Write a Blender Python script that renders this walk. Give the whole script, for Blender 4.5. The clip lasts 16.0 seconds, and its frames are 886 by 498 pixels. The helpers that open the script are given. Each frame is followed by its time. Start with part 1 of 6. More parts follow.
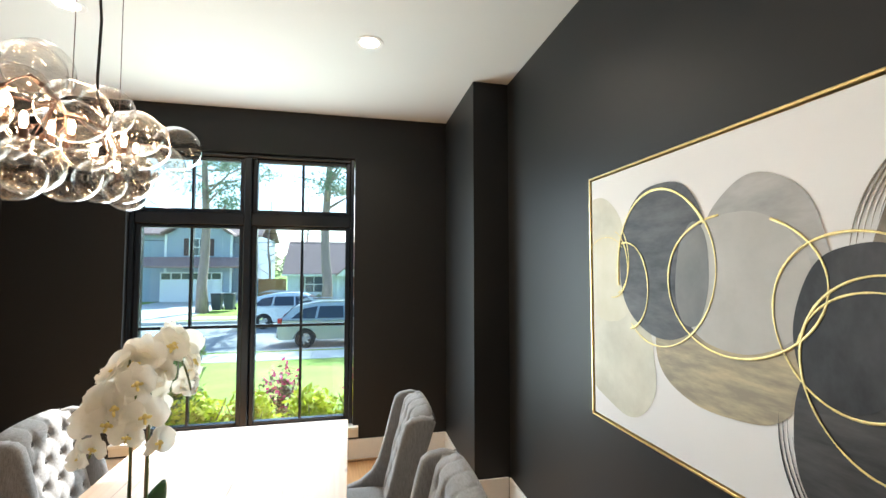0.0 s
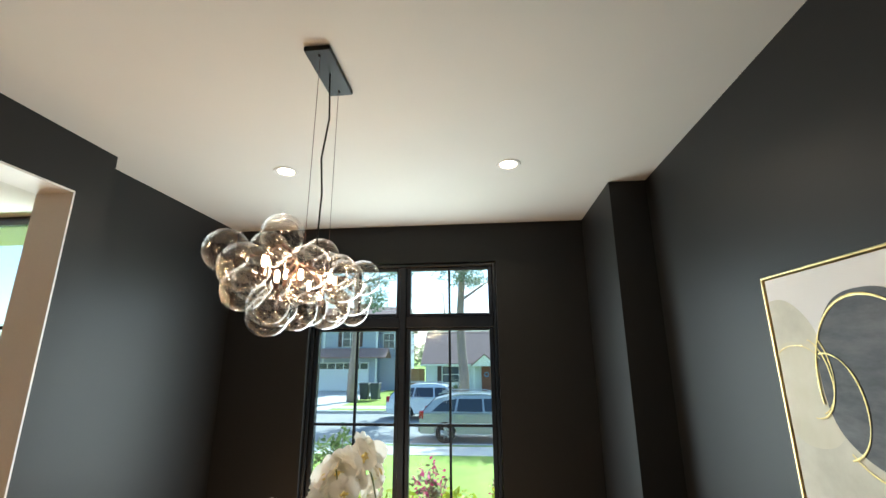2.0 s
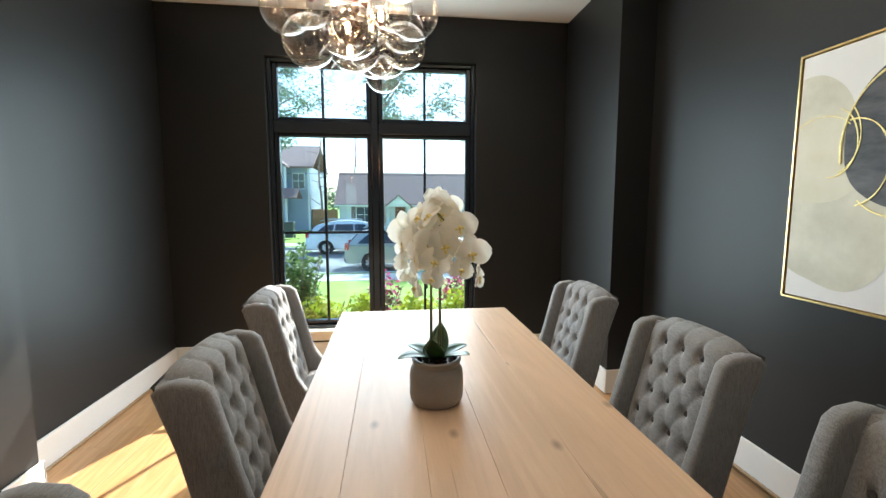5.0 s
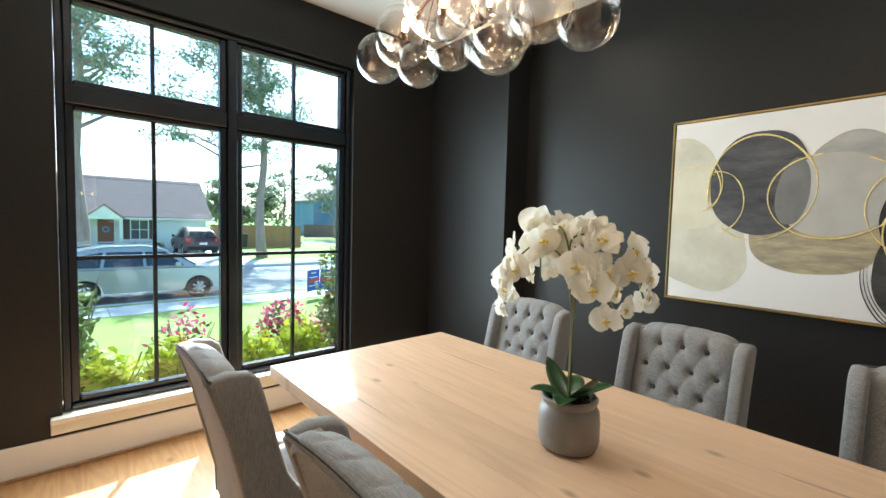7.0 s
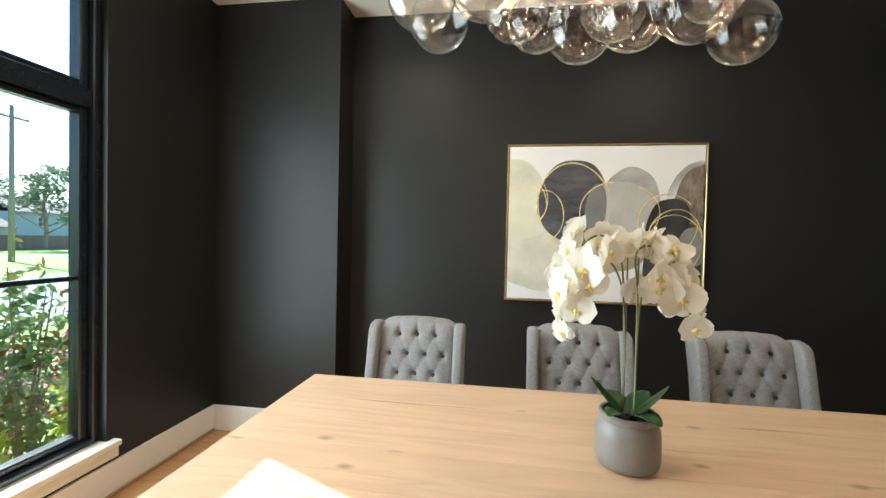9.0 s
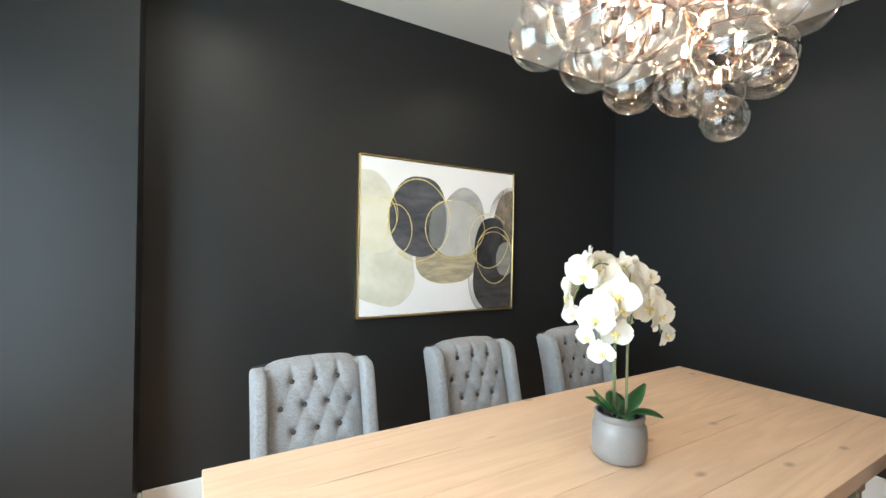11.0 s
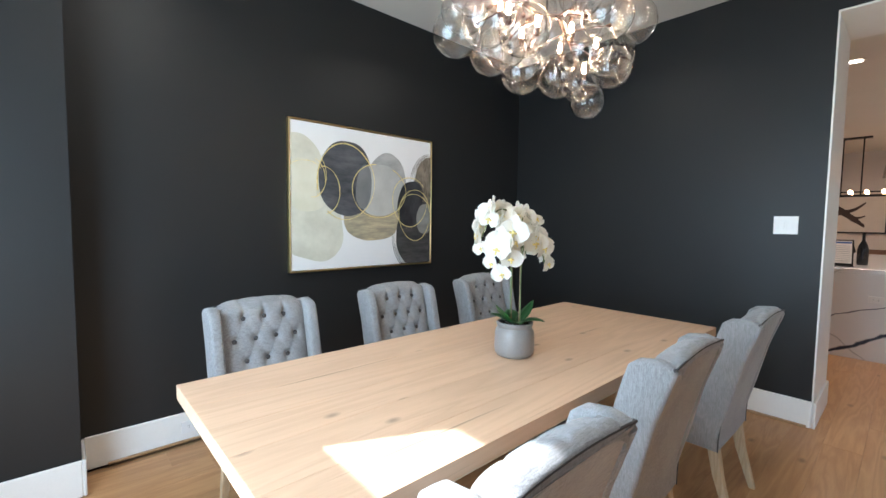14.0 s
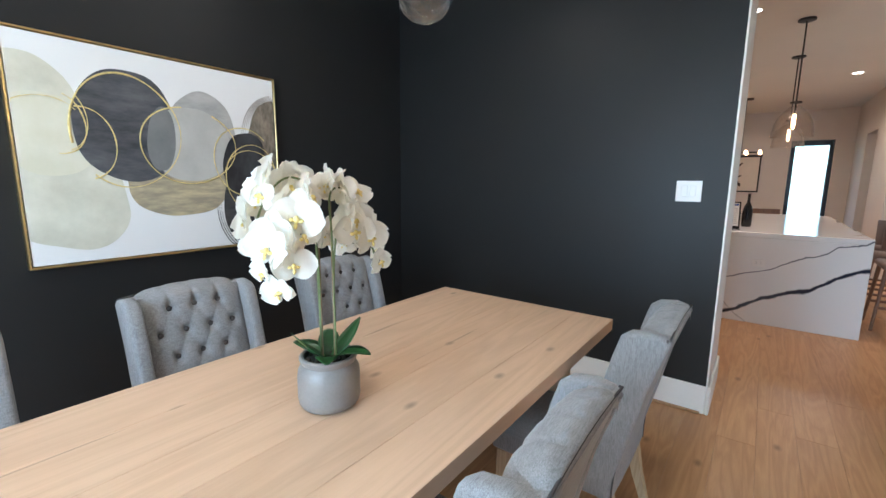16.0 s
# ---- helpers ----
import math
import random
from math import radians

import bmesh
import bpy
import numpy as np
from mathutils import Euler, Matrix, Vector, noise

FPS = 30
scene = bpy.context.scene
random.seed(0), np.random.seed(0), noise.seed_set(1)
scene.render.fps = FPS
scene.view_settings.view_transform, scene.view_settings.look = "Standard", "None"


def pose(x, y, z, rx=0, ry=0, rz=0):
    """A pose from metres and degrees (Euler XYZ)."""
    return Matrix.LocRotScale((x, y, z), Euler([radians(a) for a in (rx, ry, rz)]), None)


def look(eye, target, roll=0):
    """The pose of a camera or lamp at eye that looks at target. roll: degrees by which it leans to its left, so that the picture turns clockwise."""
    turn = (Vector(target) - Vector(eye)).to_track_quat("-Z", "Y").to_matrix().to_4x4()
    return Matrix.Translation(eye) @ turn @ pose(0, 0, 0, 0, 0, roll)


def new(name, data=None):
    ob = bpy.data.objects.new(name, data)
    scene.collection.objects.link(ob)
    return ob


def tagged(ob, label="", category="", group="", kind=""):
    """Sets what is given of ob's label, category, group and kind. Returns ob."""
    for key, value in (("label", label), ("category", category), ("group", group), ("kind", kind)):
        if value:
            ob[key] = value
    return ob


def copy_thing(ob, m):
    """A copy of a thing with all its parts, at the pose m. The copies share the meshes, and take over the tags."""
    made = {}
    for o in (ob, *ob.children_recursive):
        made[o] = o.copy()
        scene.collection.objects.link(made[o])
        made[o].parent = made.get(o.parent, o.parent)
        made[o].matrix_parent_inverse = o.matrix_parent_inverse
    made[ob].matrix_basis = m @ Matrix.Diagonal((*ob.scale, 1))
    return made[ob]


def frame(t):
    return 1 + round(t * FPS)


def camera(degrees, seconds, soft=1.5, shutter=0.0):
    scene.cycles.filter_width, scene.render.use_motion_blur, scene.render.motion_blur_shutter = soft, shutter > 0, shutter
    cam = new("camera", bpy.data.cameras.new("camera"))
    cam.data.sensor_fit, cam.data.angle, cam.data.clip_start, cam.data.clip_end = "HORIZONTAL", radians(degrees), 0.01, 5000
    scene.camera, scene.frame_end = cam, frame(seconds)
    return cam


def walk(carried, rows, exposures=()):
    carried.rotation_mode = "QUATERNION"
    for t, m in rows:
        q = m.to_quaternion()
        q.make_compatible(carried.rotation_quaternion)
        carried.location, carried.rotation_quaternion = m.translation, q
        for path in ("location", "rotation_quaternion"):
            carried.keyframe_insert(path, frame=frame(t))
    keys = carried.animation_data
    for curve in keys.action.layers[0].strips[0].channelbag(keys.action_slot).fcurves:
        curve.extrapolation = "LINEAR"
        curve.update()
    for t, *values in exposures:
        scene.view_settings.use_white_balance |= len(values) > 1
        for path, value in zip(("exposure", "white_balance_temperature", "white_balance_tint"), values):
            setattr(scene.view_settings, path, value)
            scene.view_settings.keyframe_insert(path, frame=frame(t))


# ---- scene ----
cam = camera(92.6, 16.0)
PATH = [
    (0, (-1.147, -3.911, 1.679), (-0.724, -1.959, 1.778), -0.0),
    (0.5, (-1.166, -4.001, 1.714), (-1.092, -2.014, 1.929), -0.1),
    (1, (-1.194, -4.062, 1.743), (-1.276, -2.095, 2.094), -0.1),
    (1.5, (-1.227, -4.092, 1.775), (-1.373, -2.153, 2.242), -0.1),
    (2, (-1.251, -4.05, 1.781), (-1.433, -2.122, 2.282), -0.3),
    (2.5, (-1.278, -3.982, 1.701), (-1.477, -2.034, 2.106), -0.4),
    (3, (-1.276, -3.969, 1.593), (-1.483, -1.987, 1.768), -0.4),
    (3.5, (-1.269, -4.004, 1.514), (-1.477, -2.017, 1.425), -0.6),
    (3.7, (-1.263, -4.007, 1.454), (-1.472, -2.025, 1.291), -0.2),
    (4.7, (-1.76, -3.96, 1.450), (-1.64, -1.97, 1.253), 0.2),
    (5.8, (-2.275, -3.612, 1.459), (-1.658, -1.732, 1.206), 0.6),
    (6, (-2.43, -3.575, 1.458), (-1.688, -1.736, 1.235), 1.0),
    (6.5, (-2.747, -3.476, 1.463), (-1.707, -1.778, 1.308), 1.3),
    (7, (-2.903, -3.171, 1.444), (-1.581, -1.678, 1.326), 1.5),
    (7.5, (-3.014, -2.921, 1.418), (-1.444, -1.689, 1.322), 1.7),
    (8, (-3.188, -2.658, 1.443), (-1.421, -1.731, 1.355), 1.9),
    (8.2, (-3.191, -2.539, 1.417), (-1.365, -1.728, 1.347), 1.6),
    (9.35, (-2.985, -1.93, 1.437), (-0.99, -1.86, 1.395), 1.4),
    (10.5, (-2.674, -1.357, 1.469), (-0.801, -2.058, 1.452), 1.2),
    (11, (-2.718, -1.163, 1.495), (-0.997, -2.181, 1.49), 1.1),
    (11.5, (-2.728, -0.971, 1.518), (-1.164, -2.217, 1.523), 0.7),
    (12, (-2.896, -0.786, 1.519), (-1.436, -2.153, 1.535), 0.7),
    (12.5, (-3.001, -0.754, 1.497), (-1.574, -2.155, 1.506), 0.6),
    (13, (-3.036, -0.826, 1.488), (-1.595, -2.213, 1.463), 0.7),
    (13.5, (-3.025, -0.891, 1.422), (-1.559, -2.25, 1.343), 0.6),
    (14, (-2.987, -0.895, 1.393), (-1.507, -2.233, 1.264), 0.7),
    (14.5, (-2.926, -0.918, 1.41), (-1.463, -2.269, 1.224), 0.6),
    (15, (-2.908, -1.055, 1.425), (-1.505, -2.458, 1.174), 0.7),
    (15.5, (-2.89, -1.386, 1.48), (-1.554, -2.844, 1.18), 0.6),
    (16, (-2.76, -1.709, 1.447), (-1.573, -3.286, 1.129), 0.5),
]
EXPOSURES = ((0, 1.85, 6600, 10), (1, 1.44, 6650, 9), (2, 1.46, 6750, 9), (3.5, 1.45, 6750, 9), (6, 1.67, 6350, 8), (7, 1.70, 6500, 8), (8, 1.68, 6900, 8), (10.5, 2.1, 6100, 7), (11.2, 2.08, 6050, 7), (12.2, 1.85, 5850, 8), (14.5, 1.78, 5650, 9), (16, 1.88, 5550, 9))
walk(cam, [(t, look(eye, aim, lean)) for t, eye, aim, lean in PATH], EXPOSURES)

# ---- light ----
SUN_EL, SUN_AZ = 41.2, 25.0   # degrees above the horizon, and from +y towards +x
world = bpy.data.worlds.new("sky")
scene.world = world
world.use_nodes = True
wn = world.node_tree
sky = wn.nodes.new("ShaderNodeTexSky")
sky.sky_type = 'NISHITA'
sky.sun_disc = False
sky.sun_elevation = radians(SUN_EL)
sky.sun_rotation = radians(SUN_AZ)
wn.nodes["Background"].inputs["Strength"].default_value = 0.15
wn.links.new(sky.outputs[0], wn.nodes["Background"].inputs["Color"])
sun = new("sun", bpy.data.lights.new("sun", 'SUN'))
sun.data.energy, sun.data.angle, sun.data.color = 5.0, radians(0.5), (1.0, 0.965, 0.90)
sun.matrix_world = look((0, 0, 0), (-math.sin(radians(SUN_AZ)) * math.cos(radians(SUN_EL)),
                                    -math.cos(radians(SUN_AZ)) * math.cos(radians(SUN_EL)), -math.sin(radians(SUN_EL))))


def area(name, w, h, energy, colour, m, shape='RECTANGLE', spread=180):
    lamp = bpy.data.lights.new(name, 'AREA')
    lamp.shape, lamp.size, lamp.size_y, lamp.energy, lamp.color = shape, w, h, energy, colour
    lamp.spread = radians(spread)
    ob = new(name, lamp)
    ob.matrix_world = m
    return ob


# daylight of the open sky in the two glazed openings
area("window_daylight", 1.75, 2.0, 31, (0.77, 0.915, 1.0), pose(-2.035, 0.03, 1.38, -90, 0, 0))
area("entry_daylight", 1.5, 2.9, 20, (0.8, 0.9, 1.0), pose(-5.85, -0.79, 1.6, -90, 0, 0))

CEIL = 3.085
BULB_W = 0.21
DOWNLIGHTS = ((-2.63, -1.37), (-1.05, -1.32), (-1.22, -3.32))
for lx, ly in DOWNLIGHTS:
    area("downlight_or_fill", 0.11, 0.11, 2.9, (1.0, 0.87, 0.72), pose(lx, ly, CEIL - 0.012), 'DISK', 150)
# the last two have no fitting: added to brighten kitchen and far room
for lx, ly, e in ((-3.68, -10.7, 7), (-2.5, -7.0, 6.5), (-5.5, -8.5, 8), (-2.0, -12.5, 6.5)):
    area("downlight_or_fill", 0.11, 0.11, e, (1.0, 0.76, 0.57), pose(lx, ly, CEIL - 0.012), 'DISK', 160)


# ---- materials ----
def mat(name, base, rough=0.5, metal=0.0, var=0.12, scale=6.0, bump=0.08, fine=90.0, stretch=(1, 1, 1), per_object=0.0, sheen=0.0, spec=0.5):
    """Base colour varied at two scales, with a fine relief."""
    m = bpy.data.materials.new(name)
    m.use_nodes = True
    nt = m.node_tree
    p = nt.nodes["Principled BSDF"]
    co = nt.nodes.new("ShaderNodeTexCoord")
    mp = nt.nodes.new("ShaderNodeMapping")
    mp.inputs["Scale"].default_value = stretch
    nt.links.new(co.outputs["Object"], mp.inputs["Vector"])
    n1 = nt.nodes.new("ShaderNodeTexNoise")
    n1.inputs["Scale"].default_value, n1.inputs["Detail"].default_value = scale, 5
    n2 = nt.nodes.new("ShaderNodeTexNoise")
    n2.inputs["Scale"].default_value, n2.inputs["Detail"].default_value = fine, 3
    nt.links.new(mp.outputs[0], n1.inputs["Vector"])
    nt.links.new(mp.outputs[0], n2.inputs["Vector"])
    add = nt.nodes.new("ShaderNodeMath")
    add.operation = 'MULTIPLY_ADD'
    add.inputs[1].default_value = 0.6
    nt.links.new(n1.outputs[0], add.inputs[0])
    half = nt.nodes.new("ShaderNodeMath")
    half.operation = 'MULTIPLY'
    half.inputs[1].default_value = 0.4
    nt.links.new(n2.outputs[0], half.inputs[0])
    nt.links.new(half.outputs[0], add.inputs[2])
    last = add.outputs[0]
    if per_object:
        info = nt.nodes.new("ShaderNodeObjectInfo")
        pm = nt.nodes.new("ShaderNodeMath")
        pm.operation = 'MULTIPLY_ADD'
        pm.inputs[1].default_value = per_object
        nt.links.new(info.outputs["Random"], pm.inputs[0])
        nt.links.new(last, pm.inputs[2])
        off = nt.nodes.new("ShaderNodeMath")
        off.operation = 'SUBTRACT'
        off.inputs[1].default_value = per_object / 2
        nt.links.new(pm.outputs[0], off.inputs[0])
        last = off.outputs[0]
    ramp = nt.nodes.new("ShaderNodeValToRGB")
    ramp.color_ramp.elements[0].position, ramp.color_ramp.elements[1].position = 0.3, 0.7
    ramp.color_ramp.elements[0].color = [c * (1 - var) for c in base] + [1]
    ramp.color_ramp.elements[1].color = [min(1, c * (1 + var)) for c in base] + [1]
    nt.links.new(last, ramp.inputs[0])
    nt.links.new(ramp.outputs[0], p.inputs["Base Color"])
    p.inputs["Roughness"].default_value, p.inputs["Metallic"].default_value = rough, metal
    p.inputs["Specular IOR Level"].default_value = spec
    p.inputs["Sheen Weight"].default_value = sheen
    if bump:
        b = nt.nodes.new("ShaderNodeBump")
        b.inputs["Strength"].default_value, b.inputs["Distance"].default_value = bump, 0.01
        nt.links.new(n2.outputs[0], b.inputs["Height"])
        nt.links.new(b.outputs[0], p.inputs["Normal"])
    return m


def glass(name, tint=(1, 1, 1), rough=0.0, edge=0.7, base=0.05):
    """Thin clear glass: see-through, with gloss that grows towards the rim."""
    m = bpy.data.materials.new(name)
    m.use_nodes = True
    nt = m.node_tree
    nt.nodes.remove(nt.nodes["Principled BSDF"])
    out = nt.nodes["Material Output"]
    gl = nt.nodes.new("ShaderNodeBsdfGlossy")
    gl.inputs["Roughness"].default_value = rough
    tr = nt.nodes.new("ShaderNodeBsdfTransparent")
    tr.inputs["Color"].default_value = (*tint, 1)
    lw = nt.nodes.new("ShaderNodeLayerWeight")
    lw.inputs["Blend"].default_value = 0.5
    pw = nt.nodes.new("ShaderNodeMath")
    pw.operation = 'POWER'
    pw.inputs[1].default_value = 3.5
    nt.links.new(lw.outputs["Facing"], pw.inputs[0])
    fr = nt.nodes.new("ShaderNodeMath")
    fr.operation = 'MULTIPLY_ADD'
    fr.inputs[1].default_value, fr.inputs[2].default_value = edge, base
    nt.links.new(pw.outputs[0], fr.inputs[0])
    mx = nt.nodes.new("ShaderNodeMixShader")
    nt.links.new(fr.outputs[0], mx.inputs[0])
    nt.links.new(tr.outputs[0], mx.inputs[1])
    nt.links.new(gl.outputs[0], mx.inputs[2])
    nt.links.new(mx.outputs[0], out.inputs["Surface"])
    return m


def glow(name, colour, strength):
    m = bpy.data.materials.new(name)
    m.use_nodes = True
    p = m.node_tree.nodes["Principled BSDF"]
    p.inputs["Base Color"].default_value = (*colour, 1)
    p.inputs["Emission Color"].default_value = (*colour, 1)
    p.inputs["Emission Strength"].default_value = strength
    return m


def wood(name, pale, dark, along='y', ring=9.0, rough=0.45, per_object=0.25, knots=0.0, cracks=False):
    """Grain that runs along one axis, with rings, streaks and optional knots."""
    m = bpy.data.materials.new(name)
    m.use_nodes = True
    nt = m.node_tree
    p = nt.nodes["Principled BSDF"]
    co = nt.nodes.new("ShaderNodeTexCoord")
    mp = nt.nodes.new("ShaderNodeMapping")
    s = {'x': (0.08, 1, 1), 'y': (1, 0.08, 1), 'z': (1, 1, 0.08)}[along]
    mp.inputs["Scale"].default_value = s
    info = nt.nodes.new("ShaderNodeObjectInfo")
    shift = nt.nodes.new("ShaderNodeVectorMath")
    shift.operation = 'MULTIPLY_ADD'
    shift.inputs[1].default_value = (7, 7, 7)
    nt.links.new(info.outputs["Random"], shift.inputs[0])
    nt.links.new(co.outputs["Object"], shift.inputs[2])
    nt.links.new(shift.outputs[0], mp.inputs["Vector"])
    wave = nt.nodes.new("ShaderNodeTexNoise")
    wave.inputs["Scale"].default_value, wave.inputs["Detail"].default_value, wave.inputs["Distortion"].default_value = ring, 4, 0.6
    nt.links.new(mp.outputs[0], wave.inputs["Vector"])
    bands = nt.nodes.new("ShaderNodeMath")
    bands.operation = 'PINGPONG'
    bands.inputs[1].default_value = 0.055
    nt.links.new(wave.outputs[0], bands.inputs[0])
    fib = nt.nodes.new("ShaderNodeTexNoise")
    fib.inputs["Scale"].default_value, fib.inputs["Detail"].default_value = 160, 3
    nt.links.new(mp.outputs[0], fib.inputs["Vector"])
    mixv = nt.nodes.new("ShaderNodeMath")
    mixv.operation = 'MULTIPLY_ADD'
    mixv.inputs[1].default_value = 9.0
    nt.links.new(bands.outputs[0], mixv.inputs[0])
    fm = nt.nodes.new("ShaderNodeMath")
    fm.operation = 'MULTIPLY'
    fm.inputs[1].default_value = 0.45
    nt.links.new(fib.outputs[0], fm.inputs[0])
    nt.links.new(fm.outputs[0], mixv.inputs[2])
    ob_add = nt.nodes.new("ShaderNodeMath")
    ob_add.operation = 'MULTIPLY_ADD'
    ob_add.inputs[1].default_value = per_object
    nt.links.new(info.outputs["Random"], ob_add.inputs[0])
    nt.links.new(mixv.outputs[0], ob_add.inputs[2])
    ramp = nt.nodes.new("ShaderNodeValToRGB")
    ramp.color_ramp.elements[0].position, ramp.color_ramp.elements[1].position = 0.1, 0.95
    ramp.color_ramp.elements[0].color = (*pale, 1)
    ramp.color_ramp.elements[1].color = (*dark, 1)
    nt.links.new(ob_add.outputs[0], ramp.inputs[0])
    last = ramp.outputs[0]
    if knots:
        kmap = nt.nodes.new("ShaderNodeMapping")
        kmap.inputs["Scale"].default_value = {'x': (0.55, 1, 1), 'y': (1, 0.55, 1), 'z': (1, 1, 0.55)}[along]
        nt.links.new(shift.outputs[0], kmap.inputs["Vector"])
        vor = nt.nodes.new("ShaderNodeTexVoronoi")
        vor.voronoi_dimensions = '2D'
        vor.inputs["Scale"].default_value = knots
        nt.links.new(kmap.outputs[0], vor.inputs["Vector"])
        kr = nt.nodes.new("ShaderNodeValToRGB")
        kr.color_ramp.elements[0].position, kr.color_ramp.elements[1].position = 0.012, 0.055
        kr.color_ramp.elements[0].color, kr.color_ramp.elements[1].color = (1, 1, 1, 1), (0, 0, 0, 1)
        nt.links.new(vor.outputs["Distance"], kr.inputs[0])
        km = nt.nodes.new("ShaderNodeMix")
        km.data_type = 'RGBA'
        km.inputs[7].default_value = (*[c * 0.45 for c in dark], 1)
        ks = nt.nodes.new("ShaderNodeMath")
        ks.operation = 'MULTIPLY'
        ks.inputs[1].default_value = 0.75
        nt.links.new(kr.outputs[0], ks.inputs[0])
        nt.links.new(ks.outputs[0], km.inputs[0])
        nt.links.new(last, km.inputs[6])
        last = km.outputs[2]
    if cracks:
        cm = nt.nodes.new("ShaderNodeMapping")
        cm.inputs["Scale"].default_value = {'x': (0.9, 38, 38), 'y': (38, 0.9, 38), 'z': (38, 38, 0.9)}[along]
        nt.links.new(shift.outputs[0], cm.inputs["Vector"])
        cn = nt.nodes.new("ShaderNodeTexNoise")
        cn.inputs["Scale"].default_value, cn.inputs["Detail"].default_value = 1.0, 2
        nt.links.new(cm.outputs[0], cn.inputs["Vector"])
        cr = nt.nodes.new("ShaderNodeValToRGB")
        cr.color_ramp.elements[0].position, cr.color_ramp.elements[1].position = 0.70, 0.76
        nt.links.new(cn.outputs[0], cr.inputs[0])
        cx = nt.nodes.new("ShaderNodeMix")
        cx.data_type = 'RGBA'
        cx.inputs[7].default_value = (*[c * 0.5 for c in dark], 1)
        nt.links.new(cr.outputs[0], cx.inputs[0])
        nt.links.new(last, cx.inputs[6])
        last = cx.outputs[2]
    nt.links.new(last, p.inputs["Base Color"])
    p.inputs["Roughness"].default_value = rough
    b = nt.nodes.new("ShaderNodeBump")
    b.inputs["Strength"].default_value, b.inputs["Distance"].default_value = 0.12, 0.004
    nt.links.new(mixv.outputs[0], b.inputs["Height"])
    nt.links.new(b.outputs[0], p.inputs["Normal"])
    return m


WALL = mat("charcoal_paint", (0.0188, 0.0190, 0.0190), 0.45, var=0.06, scale=3, bump=0.03, fine=220, spec=0.3)
WHITE = mat("white_trim_paint", (0.80, 0.78, 0.74), 0.4, var=0.03, scale=5, bump=0.02)
CEILING = mat("ceiling_paint", (0.73, 0.715, 0.67), 0.85, var=0.02, scale=2, bump=0.04, fine=260)
PALE = mat("pale_wall_paint", (0.66, 0.60, 0.54), 0.7, var=0.03, scale=3, bump=0.03, fine=220)
BLACKFRAME = mat("black_window_metal", (0.011, 0.016, 0.023), 0.26, var=0.1, scale=9, bump=0.02)
PANE = glass("window_glass", (0.80, 0.94, 0.99), 0.0, 0.6)
OAK = wood("oak_floor", (0.575, 0.325, 0.15), (0.415, 0.213, 0.087), 'y', 7, 0.38, 0.3, knots=2.2)
PINE = wood("washed_pine", (0.70, 0.485, 0.325), (0.57, 0.38, 0.245), 'y', 5, 0.42, 0.05, knots=2.9, cracks=True)
PINE_EDGE = wood("washed_pine_legs", (0.70, 0.60, 0.44), (0.58, 0.46, 0.31), 'z', 10, 0.5, 0.1)


def fabric(name, dark, pale):
    """Heathered linen: crossed slub threads in two tones."""
    m = bpy.data.materials.new(name)
    m.use_nodes = True
    nt = m.node_tree
    p = nt.nodes["Principled BSDF"]
    co = nt.nodes.new("ShaderNodeTexCoord")
    tex = []
    for s in ((420, 420, 40), (420, 40, 420), (6, 6, 6)):
        mp = nt.nodes.new("ShaderNodeMapping")
        mp.inputs["Scale"].default_value = s
        nt.links.new(co.outputs["Object"], mp.inputs["Vector"])
        n = nt.nodes.new("ShaderNodeTexNoise")
        n.inputs["Scale"].default_value, n.inputs["Detail"].default_value = 1.0, 3
        nt.links.new(mp.outputs[0], n.inputs["Vector"])
        tex.append(n.outputs[0])
    s1 = nt.nodes.new("ShaderNodeMath")
    s1.operation = 'ADD'
    nt.links.new(tex[0], s1.inputs[0])
    nt.links.new(tex[1], s1.inputs[1])
    s2 = nt.nodes.new("ShaderNodeMath")
    s2.operation = 'MULTIPLY_ADD'
    s2.inputs[1].default_value = 0.5
    nt.links.new(tex[2], s2.inputs[0])
    nt.links.new(s1.outputs[0], s2.inputs[2])
    r = nt.nodes.new("ShaderNodeMapRange")
    r.inputs["From Min"].default_value, r.inputs["From Max"].default_value = 0.95, 1.55
    nt.links.new(s2.outputs[0], r.inputs["Value"])
    mx = nt.nodes.new("ShaderNodeMix")
    mx.data_type = 'RGBA'
    mx.inputs[6].default_value, mx.inputs[7].default_value = (*dark, 1), (*pale, 1)
    nt.links.new(r.outputs[0], mx.inputs[0])
    nt.links.new(mx.outputs[2], p.inputs["Base Color"])
    p.inputs["Roughness"].default_value, p.inputs["Sheen Weight"].default_value, p.inputs["Specular IOR Level"].default_value = 0.9, 0.25, 0.2
    b = nt.nodes.new("ShaderNodeBump")
    b.inputs["Strength"].default_value, b.inputs["Distance"].default_value = 0.35, 0.003
    nt.links.new(s1.outputs[0], b.inputs["Height"])
    nt.links.new(b.outputs[0], p.inputs["Normal"])
    return m


LINEN = fabric("grey_linen", (0.165, 0.162, 0.165), (0.31, 0.31, 0.315))
LINEN_DARK = mat("grey_linen_button", (0.075, 0.07, 0.068), 0.9, var=0.1, scale=30, bump=0.3, fine=400)
LINEN_SEAM = mat("dark_linen_seam", (0.055, 0.052, 0.052), 0.9, var=0.1, scale=30, bump=0.2, fine=300)
LEGWOOD = wood("pale_leg_wood", (0.52, 0.40, 0.26), (0.36, 0.25, 0.14), 'z', 12, 0.5, 0.1)
GOLD = mat("gold_frame", (0.83, 0.62, 0.28), 0.28, 1.0, var=0.1, scale=20, bump=0.03)
BULB = glow("warm_bulb", (1.0, 0.64, 0.36), 36)
